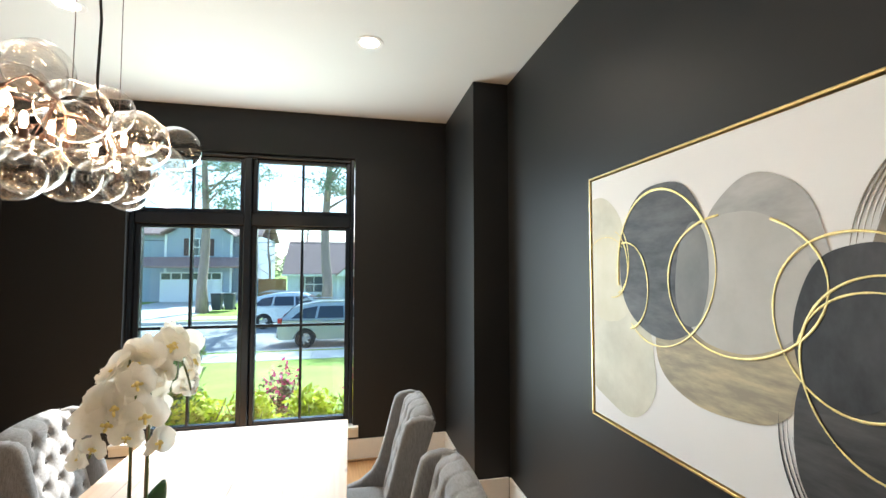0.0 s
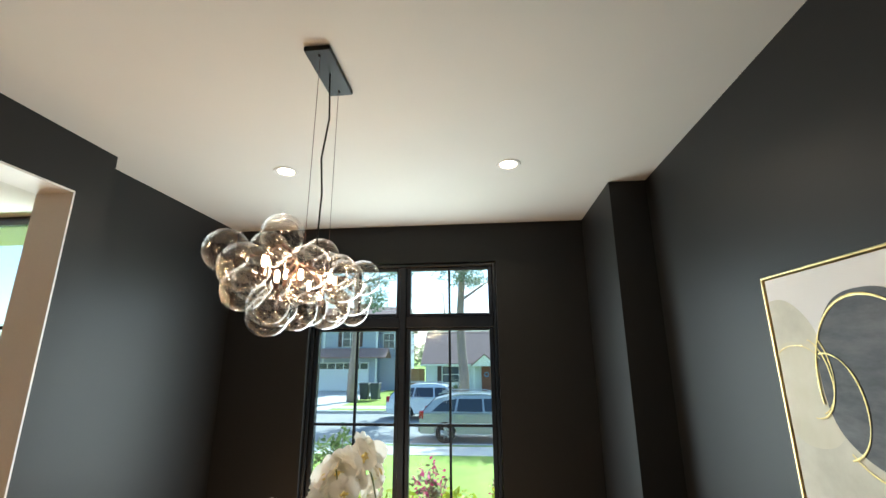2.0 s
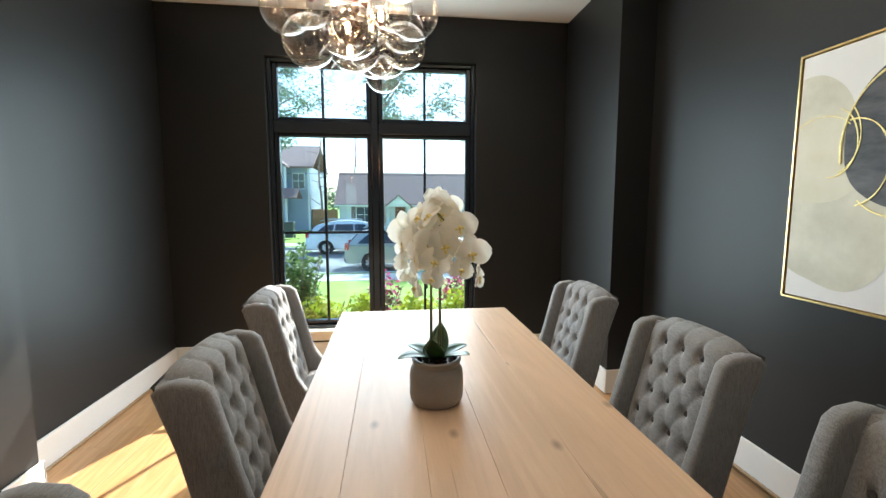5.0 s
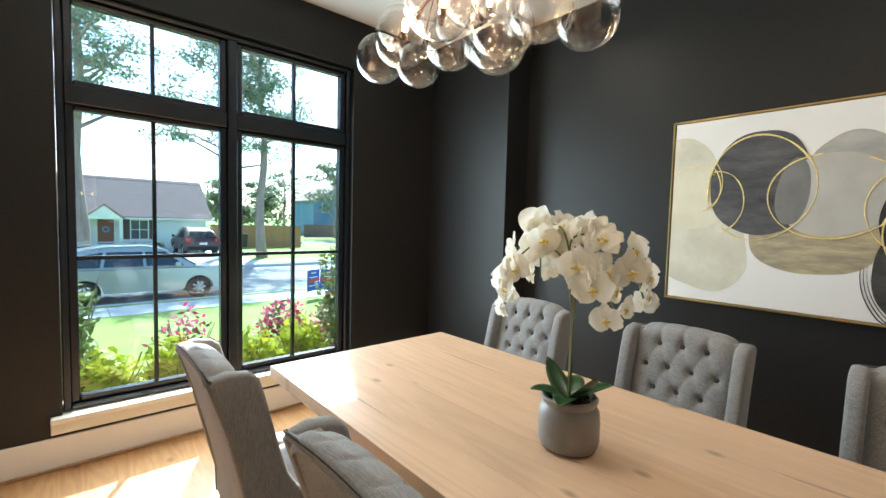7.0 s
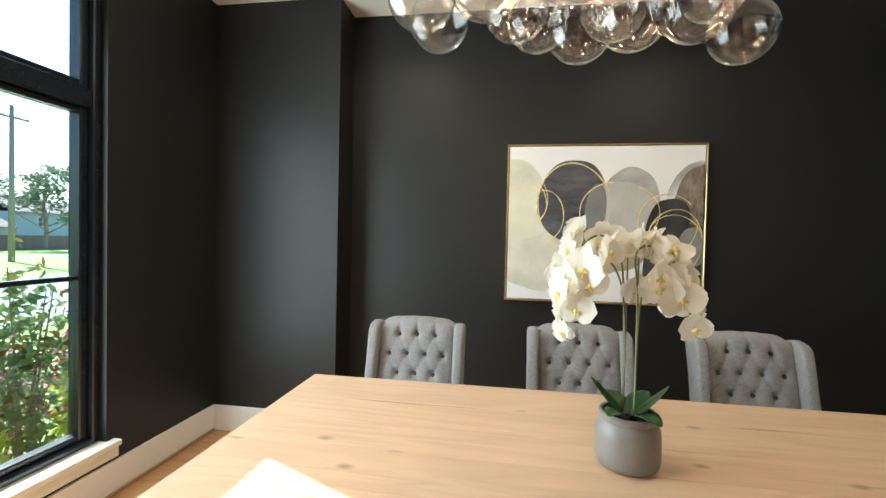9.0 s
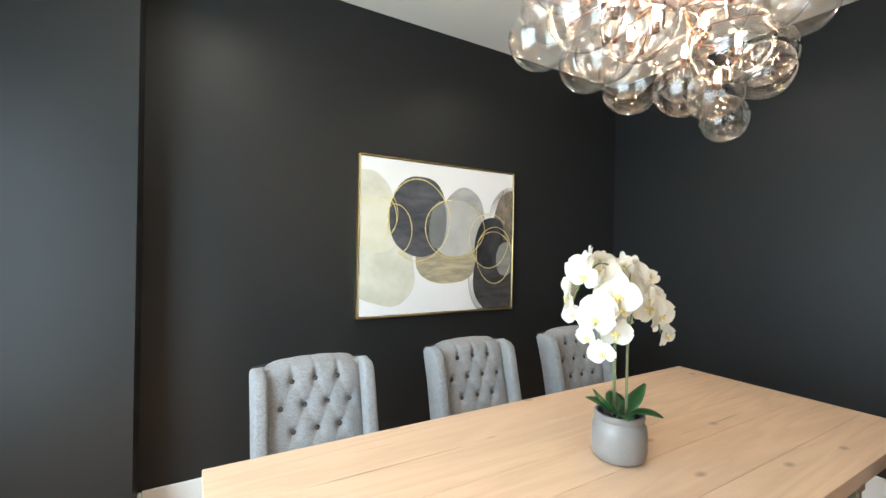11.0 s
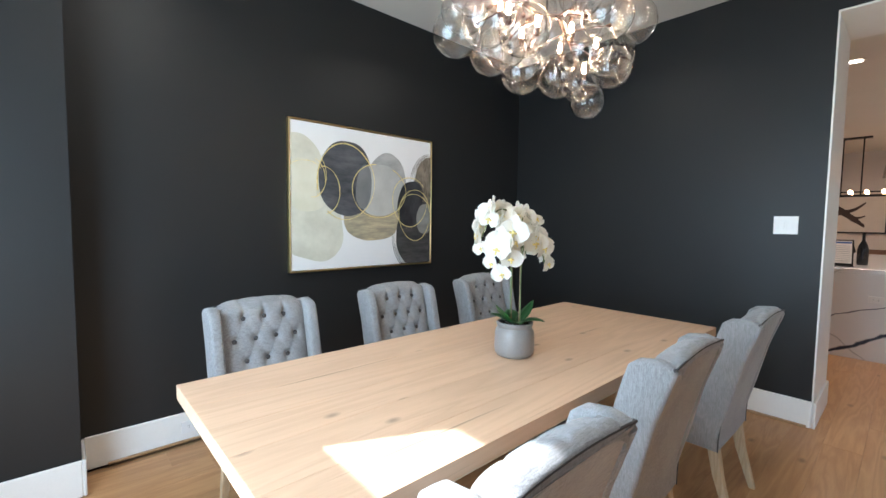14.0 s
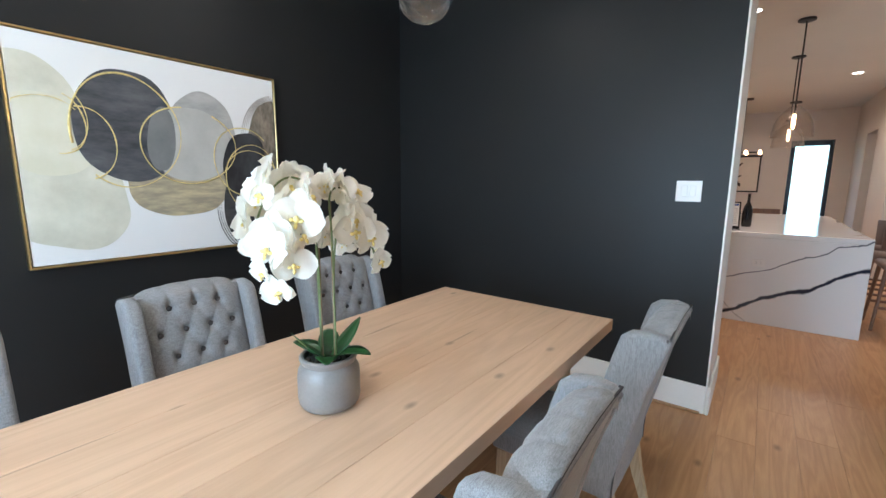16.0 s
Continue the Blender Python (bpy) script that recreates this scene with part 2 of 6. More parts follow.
LAMPFACE = glow("downlight_face", (1.0, 0.86, 0.68), 5)
SOFTBULB = glow("amber_bulb", (1.0, 0.56, 0.27), 5)
BLACKMETAL = mat("matt_black_metal", (0.02, 0.02, 0.02), 0.45, 0.6, var=0.1, scale=9, bump=0.02)
BRONZE = mat("brown_bronze", (0.13, 0.075, 0.06), 0.5, 0.3, var=0.1, scale=12, bump=0.02)
BUBBLE = glass("bubble_glass", (0.998, 0.985, 0.965), 0.0, 0.85, 0.085)
CREAM = mat("cream_sill_paint", (0.74, 0.72, 0.64), 0.45, var=0.03, scale=5, bump=0.02)


# ---- building blocks ----
def mesh_of(bm, name, material, smooth=None):
    me = bpy.data.meshes.new(name)
    bmesh.ops.recalc_face_normals(bm, faces=bm.faces[:])
    bm.to_mesh(me)
    bm.free()
    me.materials.append(material)
    if smooth:
        me.shade_smooth()
        if smooth < 180:
            me.set_sharp_from_angle(angle=radians(smooth))
    return me


def part(name, bm, material, parent=None, label="", smooth=None):
    ob = new(name, mesh_of(bm, name, material, smooth))
    ob.parent = parent
    if label:
        tagged(ob, label)
    return ob


def box(bm, x0, y0, z0, x1, y1, z1, bevel=0.0, segs=1):
    r = bmesh.ops.create_cube(bm, size=1.0, matrix=Matrix.LocRotScale(((x0 + x1) / 2, (y0 + y1) / 2, (z0 + z1) / 2), None,
                                                                       (abs(x1 - x0), abs(y1 - y0), abs(z1 - z0))))
    if bevel:
        edges = list({e for v in r["verts"] for e in v.link_edges})
        bmesh.ops.bevel(bm, geom=edges, offset=bevel, segments=segs, affect='EDGES', profile=0.5)
    return bm


def boxes(*rows, bevel=0.0):
    bm = bmesh.new()
    for r in rows:
        box(bm, *r, bevel=bevel)
    return bm


def lathe(profile, n=32):
    """A turned body from (radius, height) pairs."""
    bm = bmesh.new()
    rings = []
    for r, z in profile:
        if r < 1e-5:
            rings.append([bm.verts.new((0, 0, z))])
        else:
            rings.append([bm.verts.new((r * math.cos(2 * math.pi * i / n), r * math.sin(2 * math.pi * i / n), z)) for i in range(n)])
    for a, b in zip(rings, rings[1:]):
        for i in range(n):
            j = (i + 1) % n
            if len(a) == 1 and len(b) > 1:
                bm.faces.new((a[0], b[i], b[j]))
            elif len(b) == 1 and len(a) > 1:
                bm.faces.new((a[i], b[0], a[j]))
            elif len(a) > 1:
                bm.faces.new((a[i], a[j], b[j], b[i]))
    return bm


def tube(points, radius, n=8, bm=None, closed=False):
    """A round rod along points; radius may be a list."""
    bm = bm or bmesh.new()
    pts = [Vector(p) for p in points]
    rad = radius if isinstance(radius, (list, tuple)) else [radius] * len(pts)
    rings = []
    up = Vector((0.13, 0.31, 0.94))
    for i, p in enumerate(pts):
        if closed:
            d = pts[(i + 1) % len(pts)] - pts[i - 1]
        else:
            d = pts[min(i + 1, len(pts) - 1)] - pts[max(i - 1, 0)]
        d.normalize()
        a = d.cross(up)
        if a.length < 0.05:
            a = d.cross(Vector((1, 0, 0)))
        a.normalize()
        b = d.cross(a)
        rings.append([bm.verts.new(p + rad[i] * (a * math.cos(2 * math.pi * k / n) + b * math.sin(2 * math.pi * k / n))) for k in range(n)])
    pairs = list(zip(rings, rings[1:])) + ([(rings[-1], rings[0])] if closed else [])
    for a, b in pairs:
        for k in range(n):
            bm.faces.new((a[k], a[(k + 1) % n], b[(k + 1) % n], b[k]))
    if not closed:
        bm.faces.new(rings[0])
        bm.faces.new(rings[-1][::-1])
    return bm


def thing(name, label, category, group="", m=None):
    ob = new(name)
    ob.empty_display_size = 0.1
    tagged(ob, label, category, group)
    if m is not None:
        ob.matrix_basis = m
    return ob


def structure(name, bm, material, label, smooth=None):
    return tagged(part(name, bm, material, None, "", smooth), label, kind="structure")


# ---- structure ----
WX0, WX1, WZ0, WZ1 = -2.95, -1.12, 0.30, 2.70      # dining window opening
structure("wall_north", boxes((-4.02, 0, -0.3, WX0, 0.24, 3.3), (WX1, 0, -0.3, 0.2, 0.24, 3.3),
                              (WX0, 0, -0.3, WX1, 0.24, WZ0 - 0.03), (WX0, 0, WZ1, WX1, 0.24, 3.3)), WALL, "dark charcoal painted window wall")
structure("wall_east", boxes((0, -5.35, -0.3, 0.2, -0.002, 3.3)), WALL, "dark charcoal painted wall behind the picture")
structure("wall_pilaster", boxes((-0.272, -0.935, 0, -0.001, -0.001, CEIL - 0.001)), WALL, "dark charcoal boxed-out corner chase")
structure("wall_south", boxes((-2.59, -5.33, -0.3, -0.002, -4.70, 3.3), (-3.56, -5.33, 2.79, -2.59, -4.70, 3.3),
                              (-4.02, -5.33, -0.3, -3.56, -4.70, 3.3)), WALL, "dark charcoal wall with a wide cased opening to the kitchen")
structure("wall_west", boxes((-3.94, -1.70, -0.3, -3.80, -0.002, 3.3), (-3.87, -1.93, -0.3, -3.635, -1.70, 3.3),
                             (-3.87, -4.70, 2.745, -3.635, -1.93, 3.3)), WALL, "dark charcoal wall with a wide opening to the entry hall")
# white linings of the two cased openings
structure("trim_kitchen_opening", boxes((-2.598, -5.34, 0, -2.588, -4.697, 2.783), (-3.57, -5.34, 0, -3.560, -4.697, 2.783), (-3.57, -5.34, 2.783, -2.588, -4.697, 2.795)), WHITE,
          "white painted lining of the kitchen opening")
structure("trim_hall_opening", boxes((-3.875, -1.938, 0, -3.632, -1.928, 2.738), (-3.875, -4.695, 2.738, -3.632, -1.928, 2.75)), WHITE, "white painted lining of the hall opening")
structure("ceiling", boxes((-8.0, -15.0, CEIL, 0.2, 0.24, 3.3)), CEILING, "smooth off-white painted ceiling")


def baseboard(name, *rows):
    return structure(name, boxes(*rows, bevel=0.004), WHITE, "tall white painted baseboard with a plain top")


BH, BT = 0.185, 0.017
baseboard("baseboard_north", (-3.80, -BT, 0, -0.272, -0.0005, BH))
baseboard("baseboard_pilaster", (-0.272 - BT, -0.935, 0, -0.2725, -BT, BH), (-0.272 - BT, -0.935 - BT, 0, -BT, -0.9355, BH))
baseboard("baseboard_east", (-BT, -4.70, 0, -0.0005, -0.935 - BT, BH))
baseboard("baseboard_south", (-2.59, -4.70 + BT, 0, -BT, -4.6995, BH), (-2.598 - BT, -5.33, 0, -2.5985, -4.70 + BT, BH))
baseboard("baseboard_west", (-3.7995, -1.70, 0, -3.80 + BT, -BT, BH), (-3.6345, -1.93, 0, -3.635 + BT, -1.685, BH), (-3.80 + BT, -1.6995, 0, -3.635 + BT, -1.70 + BT, BH),
          (-3.88, -1.9385 - BT, 0, -3.635 + BT, -1.9385, BH))
SHOE = wood("oak_shoe_moulding", (0.44, 0.27, 0.14), (0.30, 0.17, 0.08), 'y', 9, 0.4, 0.1)
structure("trim_shoe", boxes((-3.78, -0.033, 0.001, -0.30, -0.0175, 0.018), (-0.033, -4.66, 0.001, -0.0175, -1.05, 0.018), (-2.57, -4.682, 0.001, -0.04, -4.666, 0.018),
                             (-3.7825, -1.66, 0.001, -3.767, -0.04, 0.018), bevel=0.004), SHOE, "thin oak shoe moulding along the baseboards")


# window: frame members, glazing bars, panes, sill
def window(name, x0, x1, z0, z1, y, label):
    w = tagged(new(name), label, "window", kind="structure")
    w.location = (0, 0, 0)
    mid = (x0 + x1) / 2
    T0, T1 = 2.06, 2.185       # transom
    def fr(*rows, nm="window_frame", bev=0.006):
        part(nm, boxes(*rows, bevel=bev), BLACKFRAME, w)
    fr((x0, y - 0.06, z0, x0 + 0.035, y + 0.09, z1))
    fr((x1 - 0.035, y - 0.06, z0, x1, y + 0.09, z1))
    fr((x0 + 0.035, y - 0.06, z1 - 0.03, x1 - 0.035, y + 0.09, z1))
    fr((x0 + 0.035, y - 0.06, z0, x1 - 0.035, y + 0.09, z0 + 0.03))
    fr((mid - 0.03, y - 0.065, z0 + 0.03, mid + 0.03, y + 0.09, z1 - 0.03), nm="mullion")
    for a, b in ((x0 + 0.035, mid - 0.03), (mid + 0.03, x1 - 0.035)):
        fr((a, y - 0.05, T0 + 0.01, b, y + 0.085, T1 - 0.01), nm="transom")
        for c, d in ((z0 + 0.03, T0 + 0.01), (T1 - 0.01, z1 - 0.03)):
            s = 0.042
            fr((a, y - 0.025, c, a + s, y + 0.04, d), (b - s, y - 0.025, c, b, y + 0.04, d), (a + s, y - 0.025, d - s * 0.7, b - s, y + 0.04, d),
               (a + s, y - 0.025, c, b - s, y + 0.04, c + s * 0.8), nm="sash")
            part("pane", boxes((a + s, y + 0.004, c + s * 0.8, b - s, y + 0.010, d - s * 0.7)), PANE, w).visible_shadow = False
            m = (a + b) / 2
            fr((m - 0.011, y - 0.012, c + s * 0.8, m + 0.011, y + 0.026, d - s * 0.7), nm="glazing_bar", bev=0.003)
            if d - c > 1:
                fr((a + s, y - 0.010, 1.175, b - s, y + 0.024, 1.199), nm="glazing_bar", bev=0.003)
    return w


win = window("window_1", WX0 + 0.004, WX1 - 0.004, WZ0 + 0.005, WZ1 - 0.004, 0.10, "black framed four-part picture window with transoms and thin bars")
structure("trim_window_sill", boxes((WX0 - 0.05, -0.03, 0.206, WX1 + 0.05, 0.0, 0.268), (WX0 - 0.05, -0.05, 0.270, WX1 + 0.05, 0.245, 0.302), bevel=0.004), CREAM,
          "cream painted window stool and apron")

# ---- dining table ----
TZ, TX0, TX1, TY0, TY1 = 0.765, -2.213, -1.155, -3.868, -1.20
table = thing("dining_table", "pale washed pine dining table with a thick plank top", "table", m=pose((TX0 + TX1) / 2, (TY0 + TY1) / 2, 0))
tw, tl = (TX1 - TX0) / 2, (TY1 - TY0) / 2
cuts = [-tw, -tw + 0.185, -tw + 0.40, -tw + 0.58, -tw + 0.80, tw]
for a, b in zip(cuts, cuts[1:]):
    bm = bmesh.new()
    box(bm, a + 0.0004, -tl, TZ - 0.055, b - 0.0004, tl, TZ, bevel=0.0010)
    part("plank", bm, PINE, table)
part("apron", boxes((-tw + 0.10, -tl + 0.25, TZ - 0.15, -tw + 0.13, tl - 0.25, TZ - 0.0555), (tw - 0.13, -tl + 0.25, TZ - 0.15, tw - 0.10, tl - 0.25, TZ - 0.0555),
                    (-tw + 0.13, -tl + 0.25, TZ - 0.15, tw - 0.13, -tl + 0.28, TZ - 0.0555), (-tw + 0.13, tl - 0.28, TZ - 0.15, tw - 0.13, tl - 0.25, TZ - 0.0555), bevel=0.003), PINE_EDGE, table)
for sx in (-1, 1):
    for sy in (-1, 1):
        prof = [(0.0, 0), (0.035, 0), (0.042, 0.03), (0.036, 0.07), (0.05, 0.13), (0.055, 0.3), (0.048, 0.43), (0.036, 0.47), (0.056, 0.50), (0.056, 0.52), (0.0, 0.52)]
        leg = part("leg", lathe(prof, 20), PINE_EDGE, table, smooth=40)
        leg.location = (sx * (tw - 0.16), sy * (tl - 0.33), 0)
        bm = boxes((-0.055, -0.055, 0.52, 0.055, 0.055, TZ - 0.056), bevel=0.004)
        blk = part("leg_block", bm, PINE_EDGE, table)
        blk.location = leg.location


# ---- chairs ----
def tuft_buttons(w, z0, z1):
    rows = []
    n = 5
    for r in range(n):
        z = z1 - 0.075 - r * 0.096
        k = 3 if r % 2 == 0 else 4
        for i in range(k):
            rows.append(((i - (k - 1) / 2) * 0.098, z))
    return rows


def back_front(z):
    """Depth of the front of the backrest at height z."""
    v = max(0.0, (z - 0.42) / 0.56)
    return -0.125 - 0.135 * v ** 1.15


def build_chair():
    c = thing("dining_chair", "grey linen wingback dining chair with a button-tufted back", "chair", "chairs round the table")
    H, hw = 0.975, 0.258
    # seat cushion and box
    bm = bmesh.new()
    box(bm, -0.17, -0.225, 0.335, 0.30, 0.225, 0.43, bevel=0.012, segs=2)
    part("seat_box", bm, LINEN, c, smooth=50)
    bm = bmesh.new()
    n = 18
    grid = [[None] * (n + 1) for _ in range(n + 1)]
    for i in range(n + 1):
        for j in range(n + 1):
            u, v = i / n * 2 - 1, j / n * 2 - 1
            e = (1 - u ** 6) * (1 - v ** 6)
            grid[i][j] = bm.verts.new((0.085 + u * 0.222, v * 0.222, 0.4305 + 0.045 * e ** 0.5 + 0.012 * (1 - u * u) * (1 - v * v)))
    for i in range(n):
        for j in range(n):
            bm.faces.new((grid[i][j], grid[i + 1][j], grid[i + 1][j + 1], grid[i][j + 1]))
    part("seat", bm, LINEN, c, smooth=180)
    # tufted front of the back
    buttons = tuft_buttons(0.40, 0.46, H)
    bm = bmesh.new()
    nu, nv, wy = 56, 72, 0.208
    g = []
    for j in range(nv + 1):
        row = []
        for i in range(nu + 1):
            y = (i / nu * 2 - 1) * wy
            v = j / nv
            z = 0.44 + v * (H - 0.44)
            puff = 0.030
            # deep dimples at the buttons, creases along the diamond sides
            dmin = min((y - by) ** 2 + (z - bz) ** 2 for by, bz in buttons)
            dim = 0.022 * math.exp(-dmin / (0.021 ** 2))
            zz = (H - 0.075 - z) / 0.096
            yy = y / 0.049
            a, b = (yy + zz) / 2 + 0.0, (yy - zz) / 2
            ca = abs(a - round(a)) * 2
            cb = abs(b - round(b)) * 2
            crease = 0.0
            if -1.0 < zz:
                crease = 0.0030 * (math.exp(-(min(ca, cb) / 0.13) ** 2)) + 0.0015 * (1 - min(ca, cb))
            if zz < 0:
                crease = 0.011 * math.exp(-(abs((yy / 2) - round(yy / 2)) * 2 / 0.20) ** 2) if abs(yy) < 3 else 0
            edge = 1 - (abs(y) / wy) ** 8
            top = 1.0 if v < 0.93 else math.sqrt(max(0, 1 - ((v - 0.93) / 0.07) ** 2))
            x = back_front(z) - 0.035 + (puff * edge + 0.028) * (0.15 + 0.85 * top) - (dim + crease) * edge * top
            arch = 0.016 * (1 - (y / wy) ** 2) * v
            drop = 0.034 * (abs(y) / wy) ** 10 * max(0.0, (v - 0.9) / 0.1)
            row.append(bm.verts.new((x, y, z + arch - drop)))
        g.append(row)
    # roll over the top to the rear
    for k in range(1, 6):
        row = []
        for i in range(nu + 1):
            y = (i / nu * 2 - 1) * wy
            xf = g[nv][i].co.x
            yy = y / 0.049
            crease = 0.008 * math.exp(-(abs((yy / 2) - round(yy / 2)) * 2 / 0.20) ** 2) if abs(yy) < 3 and k < 4 else 0
            ang = k / 5
            row.append(bm.verts.new((xf + (-0.327 - xf) * ang, y, H + 0.016 * (1 - (y / wy) ** 2) + 0.010 * math.sin(math.pi * ang) - crease - 0.034 * (abs(y) / wy) ** 10)))
        g.append(row)
    for dx, dz in ((-0.332, -0.004), (-0.332, -0.03)):
        g.append([bm.verts.new((dx, v.co.y, v.co.z + dz)) for v in g[nv + 5]])
    for a, b in zip(g, g[1:]):
        for i in range(nu):
            bm.faces.new((a[i], a[i + 1], b[i + 1], b[i]))
    part("backrest", bm, LINEN, c, "deep diamond-tufted grey linen back", smooth=180)
    for by, bz in buttons:
        bm = bmesh.new()
        bmesh.ops.create_icosphere(bm, subdivisions=1, radius=0.0135, matrix=Matrix.Diagonal((0.55, 1, 1, 1)))
        bt = part("button", bm, LINEN_DARK, c, smooth=180)
        bt.location = (back_front(bz) - 0.035 + 0.030 + 0.028 - 0.0215, by, bz + 0.014 * (1 - (by / wy) ** 2) * (bz - 0.44) / 0.53)
    core = [(-0.333, 0.962), (-0.262, 0.966), (-0.245, 0.93), (-0.19, 0.70), (-0.16, 0.45), (-0.19, 0.45), (-0.25, 0.70)]
    bm = bmesh.new()
    f = bm.faces.new([bm.verts.new((x, -0.235, z)) for x, z in core])
    ret = bmesh.ops.extrude_face_region(bm, geom=[f])
    bmesh.ops.translate(bm, vec=(0, 0.47, 0), verts=[v for v in ret["geom"] if isinstance(v, bmesh.types.BMVert)])
    part("back_core", bm, LINEN, c)
    # outer back panel
    bm = bmesh.new()
    g = []
    for j in range(13):
        z = 0.34 + j / 12 * (H - 0.014 - 0.34)
        x = back_front(max(z, 0.42)) - 0.069
        g.append([bm.verts.new((x - 0.004 * math.sin(math.pi * k / 10), -hw + 0.013 + k / 10 * (2 * hw - 0.026), z + (0.014 * math.sin(math.pi * k / 10) if j == 12 else 0))) for k in range(11)])
    for a, b in zip(g, g[1:]):
        for k in range(10):
            bm.faces.new((a[k], a[k + 1], b[k + 1], b[k]))
    ret = bmesh.ops.extrude_face_region(bm, geom=bm.faces[:])
    bmesh.ops.translate(bm, vec=(0.02, 0, 0), verts=[v for v in ret["geom"] if isinstance(v, bmesh.types.BMVert)])
    part("outer_back", bm, LINEN, c, smooth=40)
    # wings with the scooped front line
    prof = [(-0.334, 0.946), (-0.316, 0.966), (-0.275, 0.977), (-0.215, 0.968), (-0.185, 0.945), (-0.165, 0.88), (-0.145, 0.80), (-0.12, 0.70), (-0.09, 0.60), (-0.05, 0.535),
            (0.01, 0.487), (0.08, 0.462), (0.12, 0.44), (0.12, 0.335), (-0.19, 0.335), (-0.195, 0.42), (-0.235, 0.58), (-0.28, 0.78)]
    for s in (-1, 1):
        bm = bmesh.new()
        f = bm.faces.new([bm.verts.new((x, s * 0.204, z)) for x, z in prof])
        ret = bmesh.ops.extrude_face_region(bm, geom=[f])
        bmesh.ops.translate(bm, vec=(0, s * 0.054, 0), verts=[v for v in ret["geom"] if isinstance(v, bmesh.types.BMVert)])
        bmesh.ops.recalc_face_normals(bm, faces=bm.faces[:])
        rim = [e for e in bm.edges if abs(e.verts[0].co.y - e.verts[1].co.y) < 1e-5]
        bmesh.ops.bevel(bm, geom=rim, offset=0.016, segments=3, affect='EDGES', profile=0.5)
        part("wing", bm, LINEN, c, smooth=50)
        # piping along the rear seam
        pts = [(back_front(max(z, 0.42)) - 0.069, s * (hw - 0.012), z) for z in [0.335 + k * 0.0525 for k in range(13)]]
        part("piping", tube(pts, 0.0035, 6), LINEN_SEAM, c, "dark seam piping", smooth=180)
    pts = [(-0.330, (-1 + k / 6) * (hw - 0.014), 0.964 + 0.016 * math.sin(math.pi * k / 12)) for k in range(13)]
    part("piping", tube(pts, 0.0035, 6), LINEN_SEAM, c, "dark seam piping", smooth=180)
    for sx, sy in ((1, 1), (1, -1), (-1, 1), (-1, -1)):
        x0 = 0.255 if sx > 0 else -0.165
        dx = 0.015 if sx > 0 else -0.085
        bm = bmesh.new()
        rings = []
        for z, r in ((0.334, 0.024), (0.2, 0.021), (0.0, 0.014)):
            k = (0.334 - z) / 0.334
            px, py = x0 + dx * k ** 1.3, sy * (0.195 + 0.006 * k)
            rings.append([bm.verts.new((px + ax * r, py + ay * r, z)) for ax, ay in ((-1, -1), (1, -1), (1, 1), (-1, 1))])
        for a, b in zip(rings, rings[1:]):
            for k in range(4):
                bm.faces.new((a[k], a[(k + 1) % 4], b[(k + 1) % 4], b[k]))
        bm.faces.new(rings[0])
        bm.faces.new(rings[-1])
        bmesh.ops.bevel(bm, geom=bm.edges[:], offset=0.003, segments=1, affect='EDGES')
        part("leg", bm, LEGWOOD, c)
    return c


chair = build_chair()
EAST_X, WEST_X = -1.075, -2.243
chair.matrix_basis = pose(EAST_X, -1.635, 0, 0, 0, 180)
for y, turn in ((-2.482, 180), (-3.285, 180)):
    copy_thing(chair, pose(EAST_X + 0.015, y, 0, 0, 0, turn))
for x, y, turn in ((WEST_X - 0.034, -1.57, 0), (WEST_X + 0.033, -2.475, 1), (WEST_X, -3.375, 0)):
    copy_thing(chair, pose(x, y, 0, 0, 0, turn))

# ---- picture on the east wall ----
def flat_paint(name, base, base2, scale=6.0, rough=0.6, stretch=(1, 1, 1), lo=0.35, hi=0.65):
    """Brushed paint: two colours mixed by streaky noise."""
    m = bpy.data.materials.new(name)
    m.use_nodes = True
    nt = m.node_tree
    p = nt.nodes["Principled BSDF"]
    co = nt.nodes.new("ShaderNodeTexCoord")
    mp = nt.nodes.new("ShaderNodeMapping")
    mp.inputs["Scale"].default_value = stretch
    n = nt.nodes.new("ShaderNodeTexNoise")
    n.inputs["Scale"].default_value, n.inputs["Detail"].default_value, n.inputs["Roughness"].default_value = scale, 8, 0.62
    r = nt.nodes.new("ShaderNodeValToRGB")
    r.color_ramp.elements[0].position, r.color_ramp.elements[1].position = lo, hi
    r.color_ramp.elements[0].color, r.color_ramp.elements[1].color = (*base, 1), (*base2, 1)
    nt.links.new(co.outputs["Object"], mp.inputs["Vector"])
    nt.links.new(mp.outputs[0], n.inputs["Vector"])
    nt.links.new(n.outputs[0], r.inputs[0])
    nt.links.new(r.outputs[0], p.inputs["Base Color"])
    p.inputs["Roughness"].default_value = rough
    return m


PY0, PY1, PZ0, PZ1 = -2.096, -3.412, 1.012, 2.112
pic = thing("framed_picture", "abstract canvas of grey stones and gold rings, thin gold frame", "picture", m=pose(0, PY0, PZ1))
PW, PH = PY0 - PY1, PZ1 - PZ0
CANVAS = mat("canvas_white", (0.80, 0.79, 0.78), 0.7, var=0.03, scale=4, bump=0.15, fine=500)
part("canvas", boxes((-0.034, -PW + 0.015, -PH + 0.015, -0.008, -0.015, -0.015)), CANVAS, pic)
part("backing", boxes((-0.0075, -PW + 0.0105, -PH + 0.0105, -0.003, -0.0105, -0.0105)), BLACKMETAL, pic, "dark shadow gap behind the canvas")
F = 0.010
